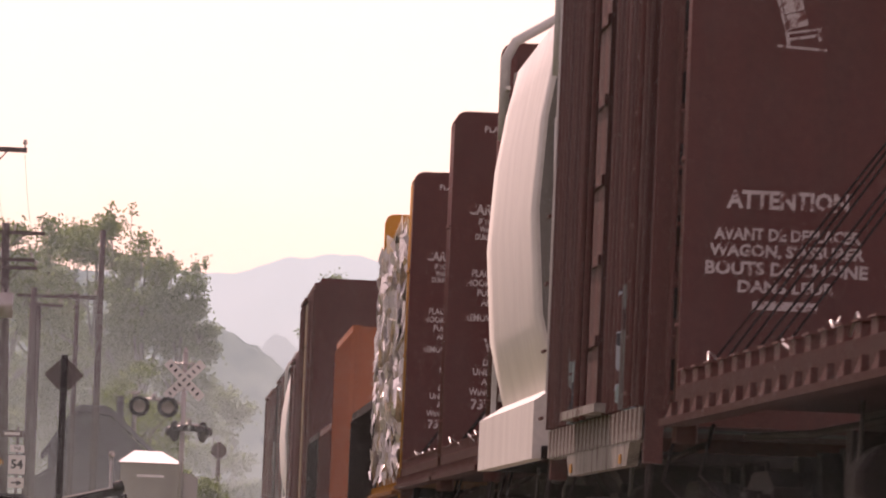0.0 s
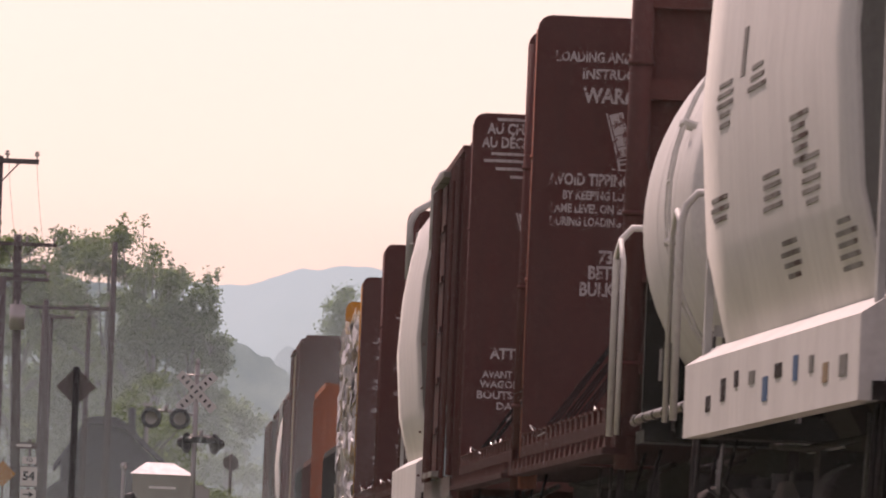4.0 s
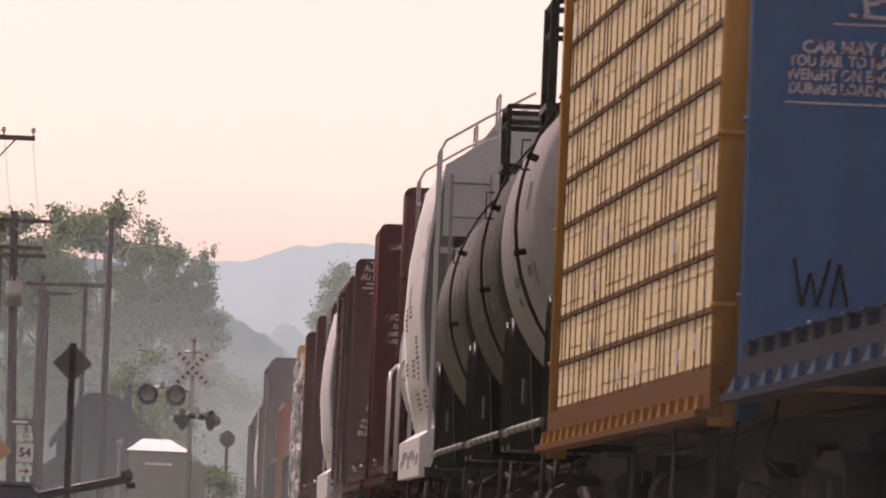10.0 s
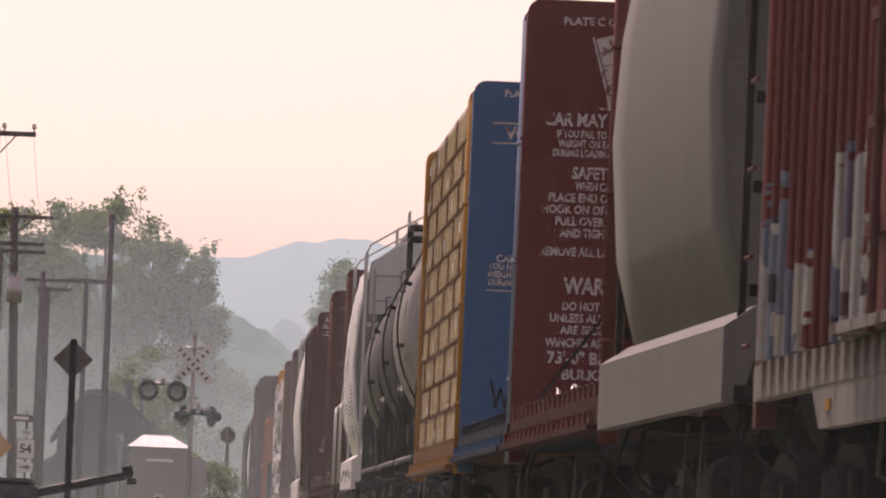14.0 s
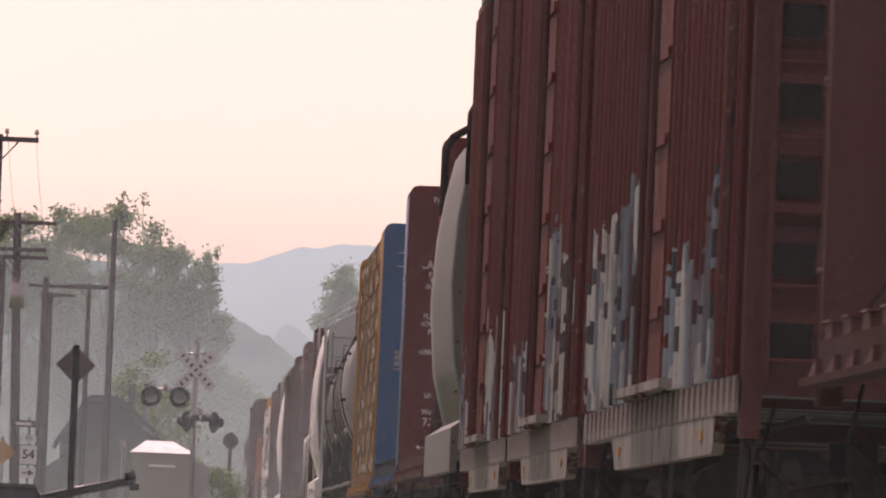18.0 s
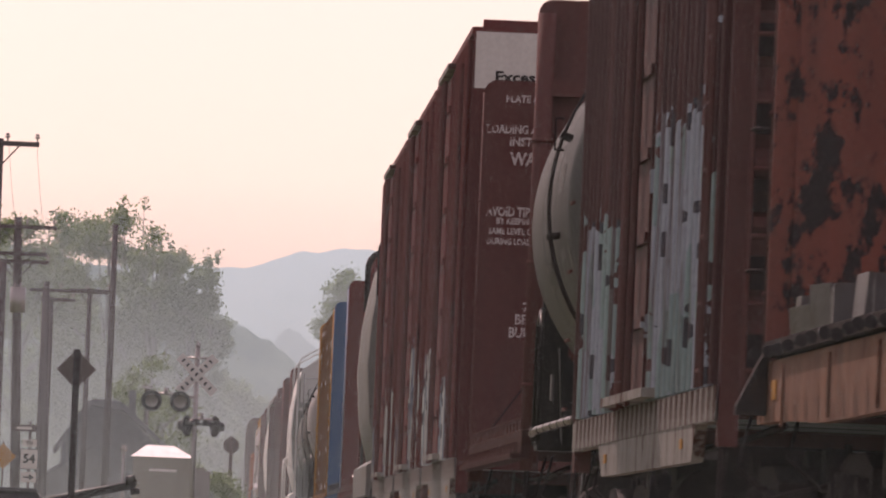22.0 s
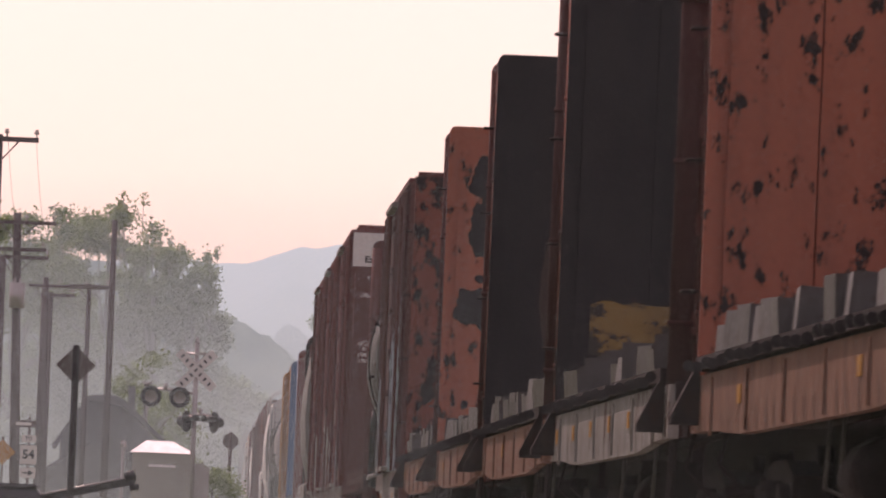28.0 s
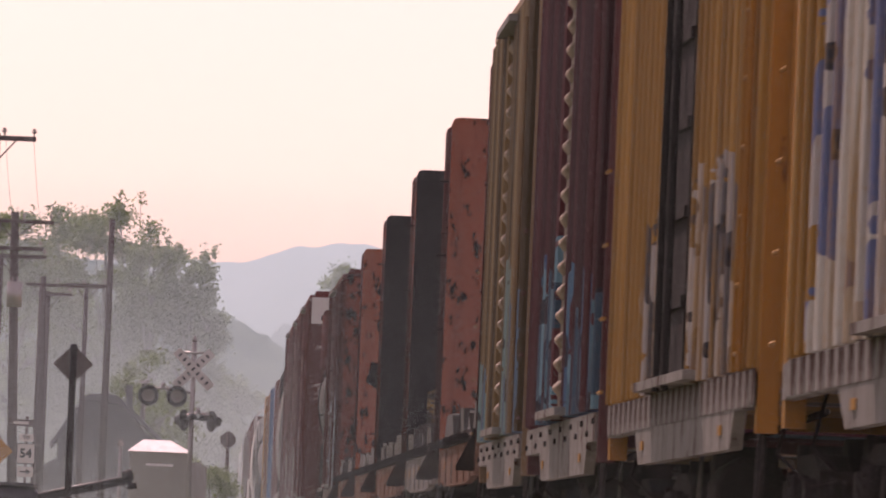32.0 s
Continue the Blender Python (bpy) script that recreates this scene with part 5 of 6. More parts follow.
def gondola(label, front, rear, mat, top):
    car, length = new_car("gondola", label, front, rear, "open cars", "gondola")
    running_gear(car, length)
    yb = length / 2 - 0.4
    for s in (-1, 1):
        part("side_wall", boxed(*sorted((s * HALF, s * (HALF - 0.06))), -yb, yb, 1.0, top), mat, car)
        part("end_wall", boxed(-HALF + 0.065, HALF - 0.065, *sorted((s * yb, s * (yb - 0.06))), 1.0, top + 0.1), mat, car)
        part("top_rail", boxed(*sorted((s * (HALF + 0.06), s * (HALF - 0.08))), -yb, yb, top + 0.003, top + 0.12), mat, car)
    rib = mesh_of("side_rib", boxed(-HALF - 0.08, -HALF - 0.002, -0.07, 0.07, 1.0, top), mat)
    for y in np.linspace(-yb + 0.1, yb - 0.1, 12):
        placed("side_rib", rib, car, Matrix.Translation((0, y, 0)))
    part("floor", boxed(-HALF + 0.065, HALF - 0.065, -yb + 0.065, yb - 0.065, 1.0, 1.1), DARK, car)
    return car


# ---- beside the line ----
def pole(x, y, top, r, arms=(), base=-0.5, lean=0.0, cans=(), label="weathered wooden utility pole"):
    p = thing("utility_pole", label, "utility pole", "utility poles")
    p.location = (x, y, base)
    h = top - base
    bm = bmesh.new()
    bar(bm, (lean * -h, 0, 0), (0, 0, h), r * 1.15, 12, r * 0.85)
    part("shaft", bm, WOODPOLE, p)
    for down, left, right, pins in arms:
        bm = bmesh.new()
        z = h - down
        box(bm, -left, right, -r - 0.06, -r + 0.06, z - 0.06, z + 0.06)
        bar(bm, (-left * 0.5, -r, z - 0.05), (0, -r, z - 0.6), 0.02, 5)
        bar(bm, (right * 0.5, -r, z - 0.05), (0, -r, z - 0.6), 0.02, 5)
        arm = part("crossarm", bm, WOODPOLE, p)
        for q in pins:
            bm = bmesh.new()
            bar(bm, (q, -r, z + 0.06), (q, -r, z + 0.16), 0.02, 6)
            bar(bm, (q, -r, z + 0.14), (q, -r, z + 0.19), 0.06, 8)
            bar(bm, (q, -r, z + 0.2), (q, -r, z + 0.25), 0.045, 8)
            part("insulator", bm, STEEL, arm)
    for q, z in cans:
        bm = bmesh.new()
        bar(bm, (q, -r - 0.1, h - z - 0.8), (q, -r - 0.1, h - z), 0.24, 14)
        bar(bm, (q - 0.08, -r - 0.1, h - z), (q - 0.08, -r - 0.1, h - z + 0.14), 0.03, 6)
        bar(bm, (q + 0.08, -r - 0.1, h - z), (q + 0.08, -r - 0.1, h - z + 0.14), 0.03, 6)
        part("transformer_can", bm, STEEL, p)
    return p


pole(-4.62, 330, 9.72, 0.13, arms=((0.12, 1.1, 0.97, (-0.9, 0.2, 0.92)),))
pole(-2.52, 480, 11.2, 0.12)
pole(-5.33, 430, 10.15, 0.15, arms=((0.3, 1.0, 1.25, (-0.8, 0.3, 1.15)), (1.15, 0.8, 0.95, (0.85,)), (1.4, 0.9, 1.05, (1.0,))), lean=-0.03, cans=((0.1, 2.2),))
pole(-5.6, 420, 8.6, 0.13, cans=((-0.3, 0.6),))
pole(-5.3, 520, 9.6, 0.11, arms=((0.1, 0.6, 2.4, (0.6, 1.6)),))
pole(-4.9, 505, 9.0, 0.1, arms=((0.1, 0.4, 0.9, (0.8,)),))
pole(-3.6, 520, 9.65, 0.1, arms=((0.1, 0.8, 1.0, (0.7,)),))
pole(-4.75, 470, 8.9, 0.12, lean=-0.02)


def wires():
    w = thing("overhead_wires", "thin sagging overhead wires between wooden poles", "wires", kind="stuff")
    bm = bmesh.new()
    for a, b in (((-3.72, 330, 9.75), (-4.2, 430, 10.0)), ((-4.4, 330, 9.75), (-5.05, 430, 10.0)), ((-4.2, 430, 10.0), (-3.0, 520, 9.7)), ((-4.4, 430, 9.1), (-3.5, 520, 9.6))):
        pts = [Vector(a).lerp(Vector(b), u) - Vector((0, 0, 4 * u * (1 - u) * 1.2)) for u in np.linspace(0, 1, 13)]
        bent(bm, pts, 0.006, 4)
    part("wire", bm, SIGNALBLACK, w)


wires()


def diamond_sign():
    s = thing("warning_sign", "diamond warning sign seen from behind on a thick dark post", "road sign")
    s.location = (-2.3, 300, -0.5)
    bm = bmesh.new()
    box(bm, -0.075, 0.075, -0.07, 0.07, 0, 4.8)
    part("post", bm, DARKPOST, s, bevel=0.01)
    bm = bmesh.new()
    prism(bm, [(-0.44, 4.36), (0, 4.8), (0.44, 4.36), (0, 3.92)], "y", 0.075, 0.08)
    part("sign_plate", bm, SIGNBACK, s, "bare metal back")


diamond_sign()


def crossing_signal(x, y):
    s = thing("crossing_signal", "railway crossing signal mast with crossbuck and four round lights", "crossing signal")
    s.location = (x, y, -0.5)
    bm = bmesh.new()
    bar(bm, (0, 0, 0), (0, 0, 5.4), 0.06, 12)
    bar(bm, (0, 0, 5.4), (0, 0, 5.52), 0.075, 12, 0.02)
    part("mast", bm, STEEL, s)
    part("mast_base", boxed(-0.2, 0.2, -0.2, 0.2, 0, 0.4), STEEL, s, bevel=0.02)
    for a in (-1, 1):
        bm = bmesh.new()
        box(bm, -0.61, 0.61, -0.008, 0.008, -0.115, 0.115)
        b = part("crossbuck_blade", bm, SIGNWHITE, s)
        b.matrix_basis = Matrix.Translation((0, -0.09 - 0.02 * a, 4.72)) @ Matrix.Rotation(radians(45 * a), 4, "Y")
        for k in range(7):
            part("letter_bar", boxed(-0.5 + 0.155 * k, -0.45 + 0.155 * k, -0.012, -0.009, -0.05, 0.05), SIGNALBLACK, b)
    bm = bmesh.new()
    bar(bm, (-0.4, -0.05, 5.12), (0.42, -0.05, 5.12), 0.025, 8)
    part("top_bar", bm, STEEL, s)
    for z, x0, turn in ((4.05, -0.72, 0), (3.48, 0.15, 1)):
        bm = bmesh.new()
        bar(bm, (x0 - 0.36, 0, z + 0.18), (x0 + 0.36, 0, z + 0.18), 0.03, 8)
        bar(bm, (x0, 0, z + 0.18), (0, 0, z + 0.1), 0.03, 8)
        bar(bm, (x0, 0, z + 0.18), (x0, 0, z + 0.32), 0.05, 8)
        head = part("light_arm", bm, STEEL, s)
        for q in (-0.345, 0.345):
            bm = bmesh.new()
            n = 28
            loft(bm, [[(r * math.cos(i * math.tau / n), yy, r * math.sin(i * math.tau / n)) for i in range(n)] for yy, r in ((0.0, 0.15), (-0.02, 0.15), (-0.02, 0.255), (0.0, 0.255), (0.0, 0.15))], caps=False, smooth=False)
            ring = part("light_background", bm, SIGNALBLACK, head, "black round backing plate")
            m = Matrix.Translation((x0 + q, -0.12, z)) @ Matrix.Rotation(radians((0, 62)[turn] * (1 if q < 0 else -1)), 4, "Z")
            ring.matrix_basis = m
            bm = bmesh.new()
            bar(bm, (0, 0.0, 0), (0, 0.2, 0), 0.15, 20, 0.11)
            bar(bm, (0, -0.005, 0), (0, 0.0, 0), 0.145, 20)
            part("light_housing", bm, HEADGREY if not turn else SIGNALBLACK, head).matrix_basis = m
            bm = bmesh.new()
            loft(bm, [[(0.16 * math.cos(a), yy, 0.16 * math.sin(a)) for a in np.arange(0.1, 3.1, 0.25)] + [(0.15 * math.cos(a), yy, 0.15 * math.sin(a)) for a in np.arange(3.1, 0.1, -0.25)] for yy in (-0.02, -0.3)])
            part("light_hood", bm, SIGNALBLACK, head).matrix_basis = m
    part("relay_box", boxed(0.1, 0.42, -0.15, 0.15, 1.6, 2.4), STEEL, s, bevel=0.02)
    bm = bmesh.new()
    bar(bm, (0.1, 0, 0.9), (0.1, 0, 1.3), 0.12, 12)
    part("bell", bm, STEEL, s)


crossing_signal(0.38, 330)


def gate_arm():
    s = thing("crossing_gate", "dark crossing gate arm lowered beside the road", "crossing gate")
    s.location = (-3.4, 300, -0.5)
    part("gate_stand", boxed(-0.25, 0.25, -0.2, 0.2, 0, 1.35), SIGNALBLACK, s, bevel=0.02)
    bm = bmesh.new()
    loft(bm, [[(x, yy, z + d) for yy, d in ((-0.05, -0.1), (0.05, -0.1), (0.05, 0.07), (-0.05, 0.07))] for x, z in ((0.0, 1.3), (2.5, 1.9))], smooth=False)
    part("arm", bm, SIGNALBLACK, s, "dark tapered arm")
    # thin steel strip added to give the arm its bright top edge
    bm = bmesh.new()
    bar(bm, (0.0, 0, 1.38), (2.5, 0, 1.98), 0.022, 8)
    part("arm_cable", bm, STEEL, s, "bright steel strip for the lit edge of the arm")
    bm = bmesh.new()
    bar(bm, (2.28, -0.05, 1.95), (2.5, -0.05, 2.02), 0.1, 10)
    bar(bm, (2.4, -0.05, 1.72), (2.6, -0.05, 1.75), 0.07, 10)
    bar(bm, (2.5, 0, 1.86), (2.5, 0, 2.0), 0.03, 8)
    part("tip_light", bm, SIGNALBLACK, s)


gate_arm()


def parked_car():
    c = thing("parked_car", "dark parked car with a shining roof", "car")
    c.location = (-3.4, 280, -0.5)
    bm = bmesh.new()
    rings = []
    for y, w, z0, z1 in ((-2.2, 0.78, 0.3, 0.82), (-1.9, 0.86, 0.2, 0.95), (-0.4, 0.88, 0.18, 0.98), (1.6, 0.86, 0.2, 0.95), (2.1, 0.76, 0.3, 0.75)):
        rings.append([(-w, y, z0), (w, y, z0), (w, y, z1 - 0.12), (w - 0.1, y, z1), (-w + 0.1, y, z1), (-w, y, z1 - 0.12)])
    loft(bm, rings)
    part("body", bm, CARPAINT, c)
    bm = bmesh.new()
    rings = []
    for y, w, z in ((-1.95, 0.74, 0.97), (-1.7, 0.66, 1.48), (-0.9, 0.64, 1.57), (0.3, 0.62, 1.57), (1.0, 0.7, 0.97)):
        rings.append([(-w, y, 0.9), (w, y, 0.9), (w, y, z - 0.06), (w - 0.12, y, z), (-w + 0.12, y, z), (-w, y, z - 0.06)])
    loft(bm, rings)
    part("cabin", bm, GLASSDARK, c, "tinted glass")
    bm = bmesh.new()
    prism(bm, [(-0.66, 1.575), (-0.52, 1.64), (0.52, 1.64), (0.66, 1.575)], "y", -1.6, 0.45)
    part("roof", bm, CARPAINT, c)
    for x in (-0.8, 0.8):
        for y in (-1.4, 1.35):
            bm = bmesh.new()
            bar(bm, (x - 0.1, y, 0.32), (x + 0.1, y, 0.32), 0.32, 18)
            w = part("wheel", bm, SIGNALBLACK, c)


parked_car()


def bungalow():
    s = thing("signal_bungalow", "small beige signal bungalow with a bright hipped metal roof", "equipment hut")
    s.location = (-0.36, 345, -0.5)
    w, d, h = 0.76, 0.9, 2.78
    bm = bmesh.new()
    box(bm, -w, w, -d, d, 0, h)
    part("wall", bm, CLAD, s)
    bm = bmesh.new()
    loft(bm, [[(-w - 0.06, -d - 0.06, h), (w + 0.06, -d - 0.06, h), (w + 0.06, d + 0.06, h), (-w - 0.06, d + 0.06, h)], [(-w + 0.33, -d + 0.5, h + 0.3), (w - 0.5, -d + 0.5, h + 0.3), (w - 0.5, d - 0.5, h + 0.3), (-w + 0.33, d - 0.5, h + 0.3)]], smooth=False)
    part("roof", bm, ROOFMETAL, s, "bright pale metal hipped roof")
    part("door", boxed(-0.3, 0.42, -d - 0.03, -d - 0.003, 0.1, 2.25), CLAD, s)
    part("vent_strip", boxed(-0.34, 0.34, -d - 0.035, -d - 0.003, 2.42, 2.48), ROOFMETAL, s)
    p = part("notice", boxed(-0.1, 0.12, -d - 0.036, -d - 0.031, 1.35, 1.6), SIGNWHITE, s)
    part("notice_bar", boxed(-0.04, 0.05, -d - 0.041, -d - 0.037, 1.42, 1.54), LENS, p)
    bm = bmesh.new()
    bar(bm, (-1.0, -0.3, 0), (-1.0, -0.3, 2.9), 0.04, 8)
    bar(bm, (-1.0, -0.3, 2.9), (-1.0, -0.3, 3.05), 0.09, 10, 0.05)
    part("vent_pipe", bm, STEEL, s)
    bm = bmesh.new()
    box(bm, w + 0.02, w + 0.3, -0.5, -0.2, 1.2, 2.55)
    part("meter_box", bm, STEEL, s)


bungalow()


def stop_sign():
    s = thing("stop_sign", "octagonal road sign seen from behind on a thin post", "road sign")
    s.location = (1.55, 400, -0.5)
    bm = bmesh.new()
    bar(bm, (0, 0, 0), (0, 0, 3.8), 0.05, 8)
    part("post", bm, SIGNBACK, s)
    bm = bmesh.new()
    prism(bm, [(0.24 * math.cos(a), 3.55 + 0.24 * math.sin(a)) for a in np.arange(0.3927, 6.6, 0.7854)][:8], "y", 0.055, 0.06)
    part("sign_plate", bm, SIGNBACK, s)


stop_sign()


def route_sign():
    s = thing("route_sign", "white route marker 54 with TO and arrow plates", "road sign")
    s.location = (-4.34, 400, -0.5)
    bm = bmesh.new()
    box(bm, -0.04, 0.04, 0.02, 0.09, 0, 4.0)
    part("post", bm, SIGNBACK, s)
    stand = Euler((math.pi / 2, 0, 0)).to_matrix().to_4x4()
    for words, z, w, h, size in (("TO", 3.37, 0.21, 0.1, 0.15), ("54", 2.9, 0.25, 0.28, 0.36)):
        p = part("plate", boxed(-w, w, 0.0, 0.015, z - h, z + h), SIGNWHITE, s, bevel=0.004)
        if words == "54":
            part("border", boxed(-w - 0.02, w + 0.02, 0.016, 0.019, z - h - 0.02, z + h + 0.02), SIGNALBLACK, p)
        lettering(words, size, SIGNBLACK, p, Matrix.Translation((0, -0.004, z)) @ stand)
    p = part("plate", boxed(-0.23, 0.23, 0.0, 0.015, 2.22, 2.52), SIGNWHITE, s)
    bm = bmesh.new()
    prism(bm, [(-0.16, 2.35), (0.02, 2.35), (0.02, 2.28), (0.17, 2.37), (0.02, 2.46), (0.02, 2.39), (-0.16, 2.39)], "y", -0.006, -0.002)
    part("arrow", bm, SIGNBLACK, p)
    p = part("street_plate", boxed(-0.55, 0.2, 0.0, 0.015, 3.7, 3.9), SIGNBACK, s, "pale street-name plate")
    part("name_bar", boxed(-0.4, 0.05, -0.006, -0.002, 3.76, 3.84), SIGNWHITE, p)


route_sign()


def yellow_sign():
    s = thing("warning_sign", "orange-yellow warning sign on a post at the roadside", "road sign")
    s.location = (-5.1, 400, -0.5)
    bm = bmesh.new()
    box(bm, -0.03, 0.03, 0.02, 0.08, 0, 3.4)
    part("post", bm, SIGNBACK, s)
    bm = bmesh.new()
    prism(bm, [(-0.38, 2.95), (0, 3.33), (0.38, 2.95), (0, 2.57)], "y", 0.0, 0.012)
    part("sign_plate", bm, YELLOW, s)


yellow_sign()


def house():
    s = thing("house", "grey shingle-roofed house beyond the crossing", "house")
    s.location = (-3.1, 560, -0.5)
    part("wall", boxed(-1.7, 3.4, 0, 9, 0, 3.65), SIDING, s)
    bm = bmesh.new()
    loft(bm, [[(-2.0, y, 4.3), (-0.75, y, 6.15), (-0.45, y, 6.35), (0.55, y, 6.35), (0.85, y, 6.2), (3.9, y, 3.45), (3.9, y, 3.3), (0.8, y, 5.95), (-0.5, y, 6.1), (-2.0, y, 4.1)] for y in (-0.4, 9.4)], smooth=False)
    part("roof", bm, SHINGLE, s)
    bm = bmesh.new()
    prism(bm, [(-1.7, 3.65), (-1.7, 4.5), (-0.5, 6.08), (0.78, 5.9), (3.3, 3.65)], "y", 0.0, 0.1)
    part("gable", bm, SHINGLE, s)
    bm = bmesh.new()
    prism(bm, [(-2.8, 2.9), (-0.4, 4.55), (1.2, 2.9), (1.2, 2.8), (-0.4, 4.4), (-2.8, 2.8)], "y", -3.0, 0.0)
    part("porch_roof", bm, SHINGLE, s)
    for x in (-2.5, 0.9):
        part("porch_post", boxed(x - 0.08, x + 0.08, -2.9, -2.7, 0, 2.85), SIDING, s)
    bm = bmesh.new()
    prism(bm, [(-2.5, 0.0), (-2.5, 2.95), (-0.4, 4.38), (0.95, 2.95), (0.95, 0.0)], "y", -2.86, -2.8)
    part("porch_front", bm, SIDING, s)
    bm = bmesh.new()
    box(bm, 1.0, 1.3, 2, 2.5, 5.3, 6.8)
    part("chimney", bm, SHINGLE, s)
    bm = bmesh.new()
    bar(bm, (1.75, 3, 5.0), (1.75, 3, 6.9), 0.09, 10)
    bar(bm, (1.75, 3, 6.9), (1.75, 3, 7.02), 0.2, 10)
    part("flue", bm, STEEL, s)


house()


# ---- trees ----
def tree(name, label, x, y, height, spread, n, leaf, mat, seed, base=-0.5, crown_from=0.2, clumps=70, shoots=0):
    """Trunk, limbs and twigs, and leaves in loose clumps about the twigs' ends."""
    rnd = random.Random(seed)
    t = thing(name, label, "tree", "trees")
    t.location = (x, y, base)
    bm = bmesh.new()
    fork = height * max(0.22, crown_from)
    bar(bm, (0, 0, 0), (0.05, 0, fork), height * 0.022, 10, height * 0.016)
    bar(bm, (0.05, 0, fork), (0.0, 0.1, height * 0.86), height * 0.016, 8, height * 0.003)
    zc, rz = height * (crown_from + 1) / 2, height * (1 - crown_from) / 2
    tips, limbs = [], []
    for k in range(9):
        a = k * 2.4 + rnd.uniform(-0.4, 0.4)
        u = rnd.uniform(0.45, 0.8)
        z0 = rnd.uniform(fork, height * 0.6)
        e = Vector((math.cos(a) * spread * u, math.sin(a) * spread * u * 0.7, min(height * 0.9, z0 + height * rnd.uniform(0.08, 0.26))))
        bar(bm, (0.04, 0, z0), e, height * 0.008, 6, height * 0.0025)
        limbs.append(e)
    for k in range(clumps):
        d = Vector((rnd.gauss(0, 1), rnd.gauss(0, 0.7), rnd.gauss(0, 1))).normalized() * rnd.uniform(0.25, 1.0) ** 0.5
        narrow = 0.82 + 0.18 * math.cos(max(0.0, d.z) * 1.6)
        c = Vector((d.x * spread * narrow, d.y * spread * narrow, zc + d.z * rz))
        near = min(limbs, key=lambda e: (e - c).length)
        bar(bm, near, c, height * 0.002, 5, height * 0.0008)
        tips.append((c, rnd.uniform(0.1, 0.19) * spread + 0.16, rnd.uniform(0.55, 0.9)))
    for k in range(shoots):
        c = Vector((rnd.uniform(-0.8, 0.8) * spread, rnd.uniform(-0.4, 0.4), height * rnd.uniform(0.9, 1.03)))
        bar(bm, c - Vector((0, 0, height * 0.14)), c, 0.02, 5, 0.008)
        tips.append((c - Vector((0, 0, 0.3)), 0.16, 2.2))
    part("trunk", bm, WOODPOLE, t)
    verts, faces = [], []
    total = sum(r * r for _, r, _ in tips)
    for c, r, flat in tips:
        for i in range(int(n * r * r / total)):
            p = c + Vector((rnd.gauss(0, r * 0.62), rnd.gauss(0, r * 0.62), rnd.gauss(0, r * 0.62 * flat)))
            u = Vector((rnd.gauss(0, 1), rnd.gauss(0, 1), rnd.gauss(0, 1))).normalized()
            v = u.orthogonal().normalized()
            s = leaf * rnd.uniform(0.6, 1.4)
            k = len(verts)
            verts += [p - u * s, p + v * s * 0.55, p + u * s, p - v * s * 0.55]
            faces.append((k, k + 1, k + 2, k + 3))
    me = bpy.data.meshes.new("crown")
    me.from_pydata(verts, [], faces)
    me.materials.append(mat)
    part("crown", me, mat, t, "ragged crown of many small leaves")


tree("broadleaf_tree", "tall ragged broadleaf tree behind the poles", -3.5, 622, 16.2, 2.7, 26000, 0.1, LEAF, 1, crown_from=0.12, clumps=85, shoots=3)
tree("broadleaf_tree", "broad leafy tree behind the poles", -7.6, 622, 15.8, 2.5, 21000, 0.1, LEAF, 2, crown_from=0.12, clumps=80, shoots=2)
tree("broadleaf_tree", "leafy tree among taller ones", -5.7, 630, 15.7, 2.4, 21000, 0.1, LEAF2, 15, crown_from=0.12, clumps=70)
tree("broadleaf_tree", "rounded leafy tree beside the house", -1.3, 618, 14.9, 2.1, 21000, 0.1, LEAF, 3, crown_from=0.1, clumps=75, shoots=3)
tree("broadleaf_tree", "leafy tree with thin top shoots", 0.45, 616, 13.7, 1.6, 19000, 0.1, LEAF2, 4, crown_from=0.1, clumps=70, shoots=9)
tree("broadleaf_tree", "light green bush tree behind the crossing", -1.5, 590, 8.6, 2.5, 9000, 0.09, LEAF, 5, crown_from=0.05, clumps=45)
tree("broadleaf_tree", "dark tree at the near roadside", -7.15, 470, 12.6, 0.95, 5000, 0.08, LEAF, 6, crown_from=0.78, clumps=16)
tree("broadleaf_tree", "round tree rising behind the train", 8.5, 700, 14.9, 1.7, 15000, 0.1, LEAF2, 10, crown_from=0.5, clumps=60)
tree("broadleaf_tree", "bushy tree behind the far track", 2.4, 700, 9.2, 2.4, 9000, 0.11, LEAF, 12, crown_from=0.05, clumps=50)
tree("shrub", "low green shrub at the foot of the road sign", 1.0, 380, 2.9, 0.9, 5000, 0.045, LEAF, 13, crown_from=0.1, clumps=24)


# ---- haze: thin wisps stand in for hazy air low over the crossing, thinning upwards ----
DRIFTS = []


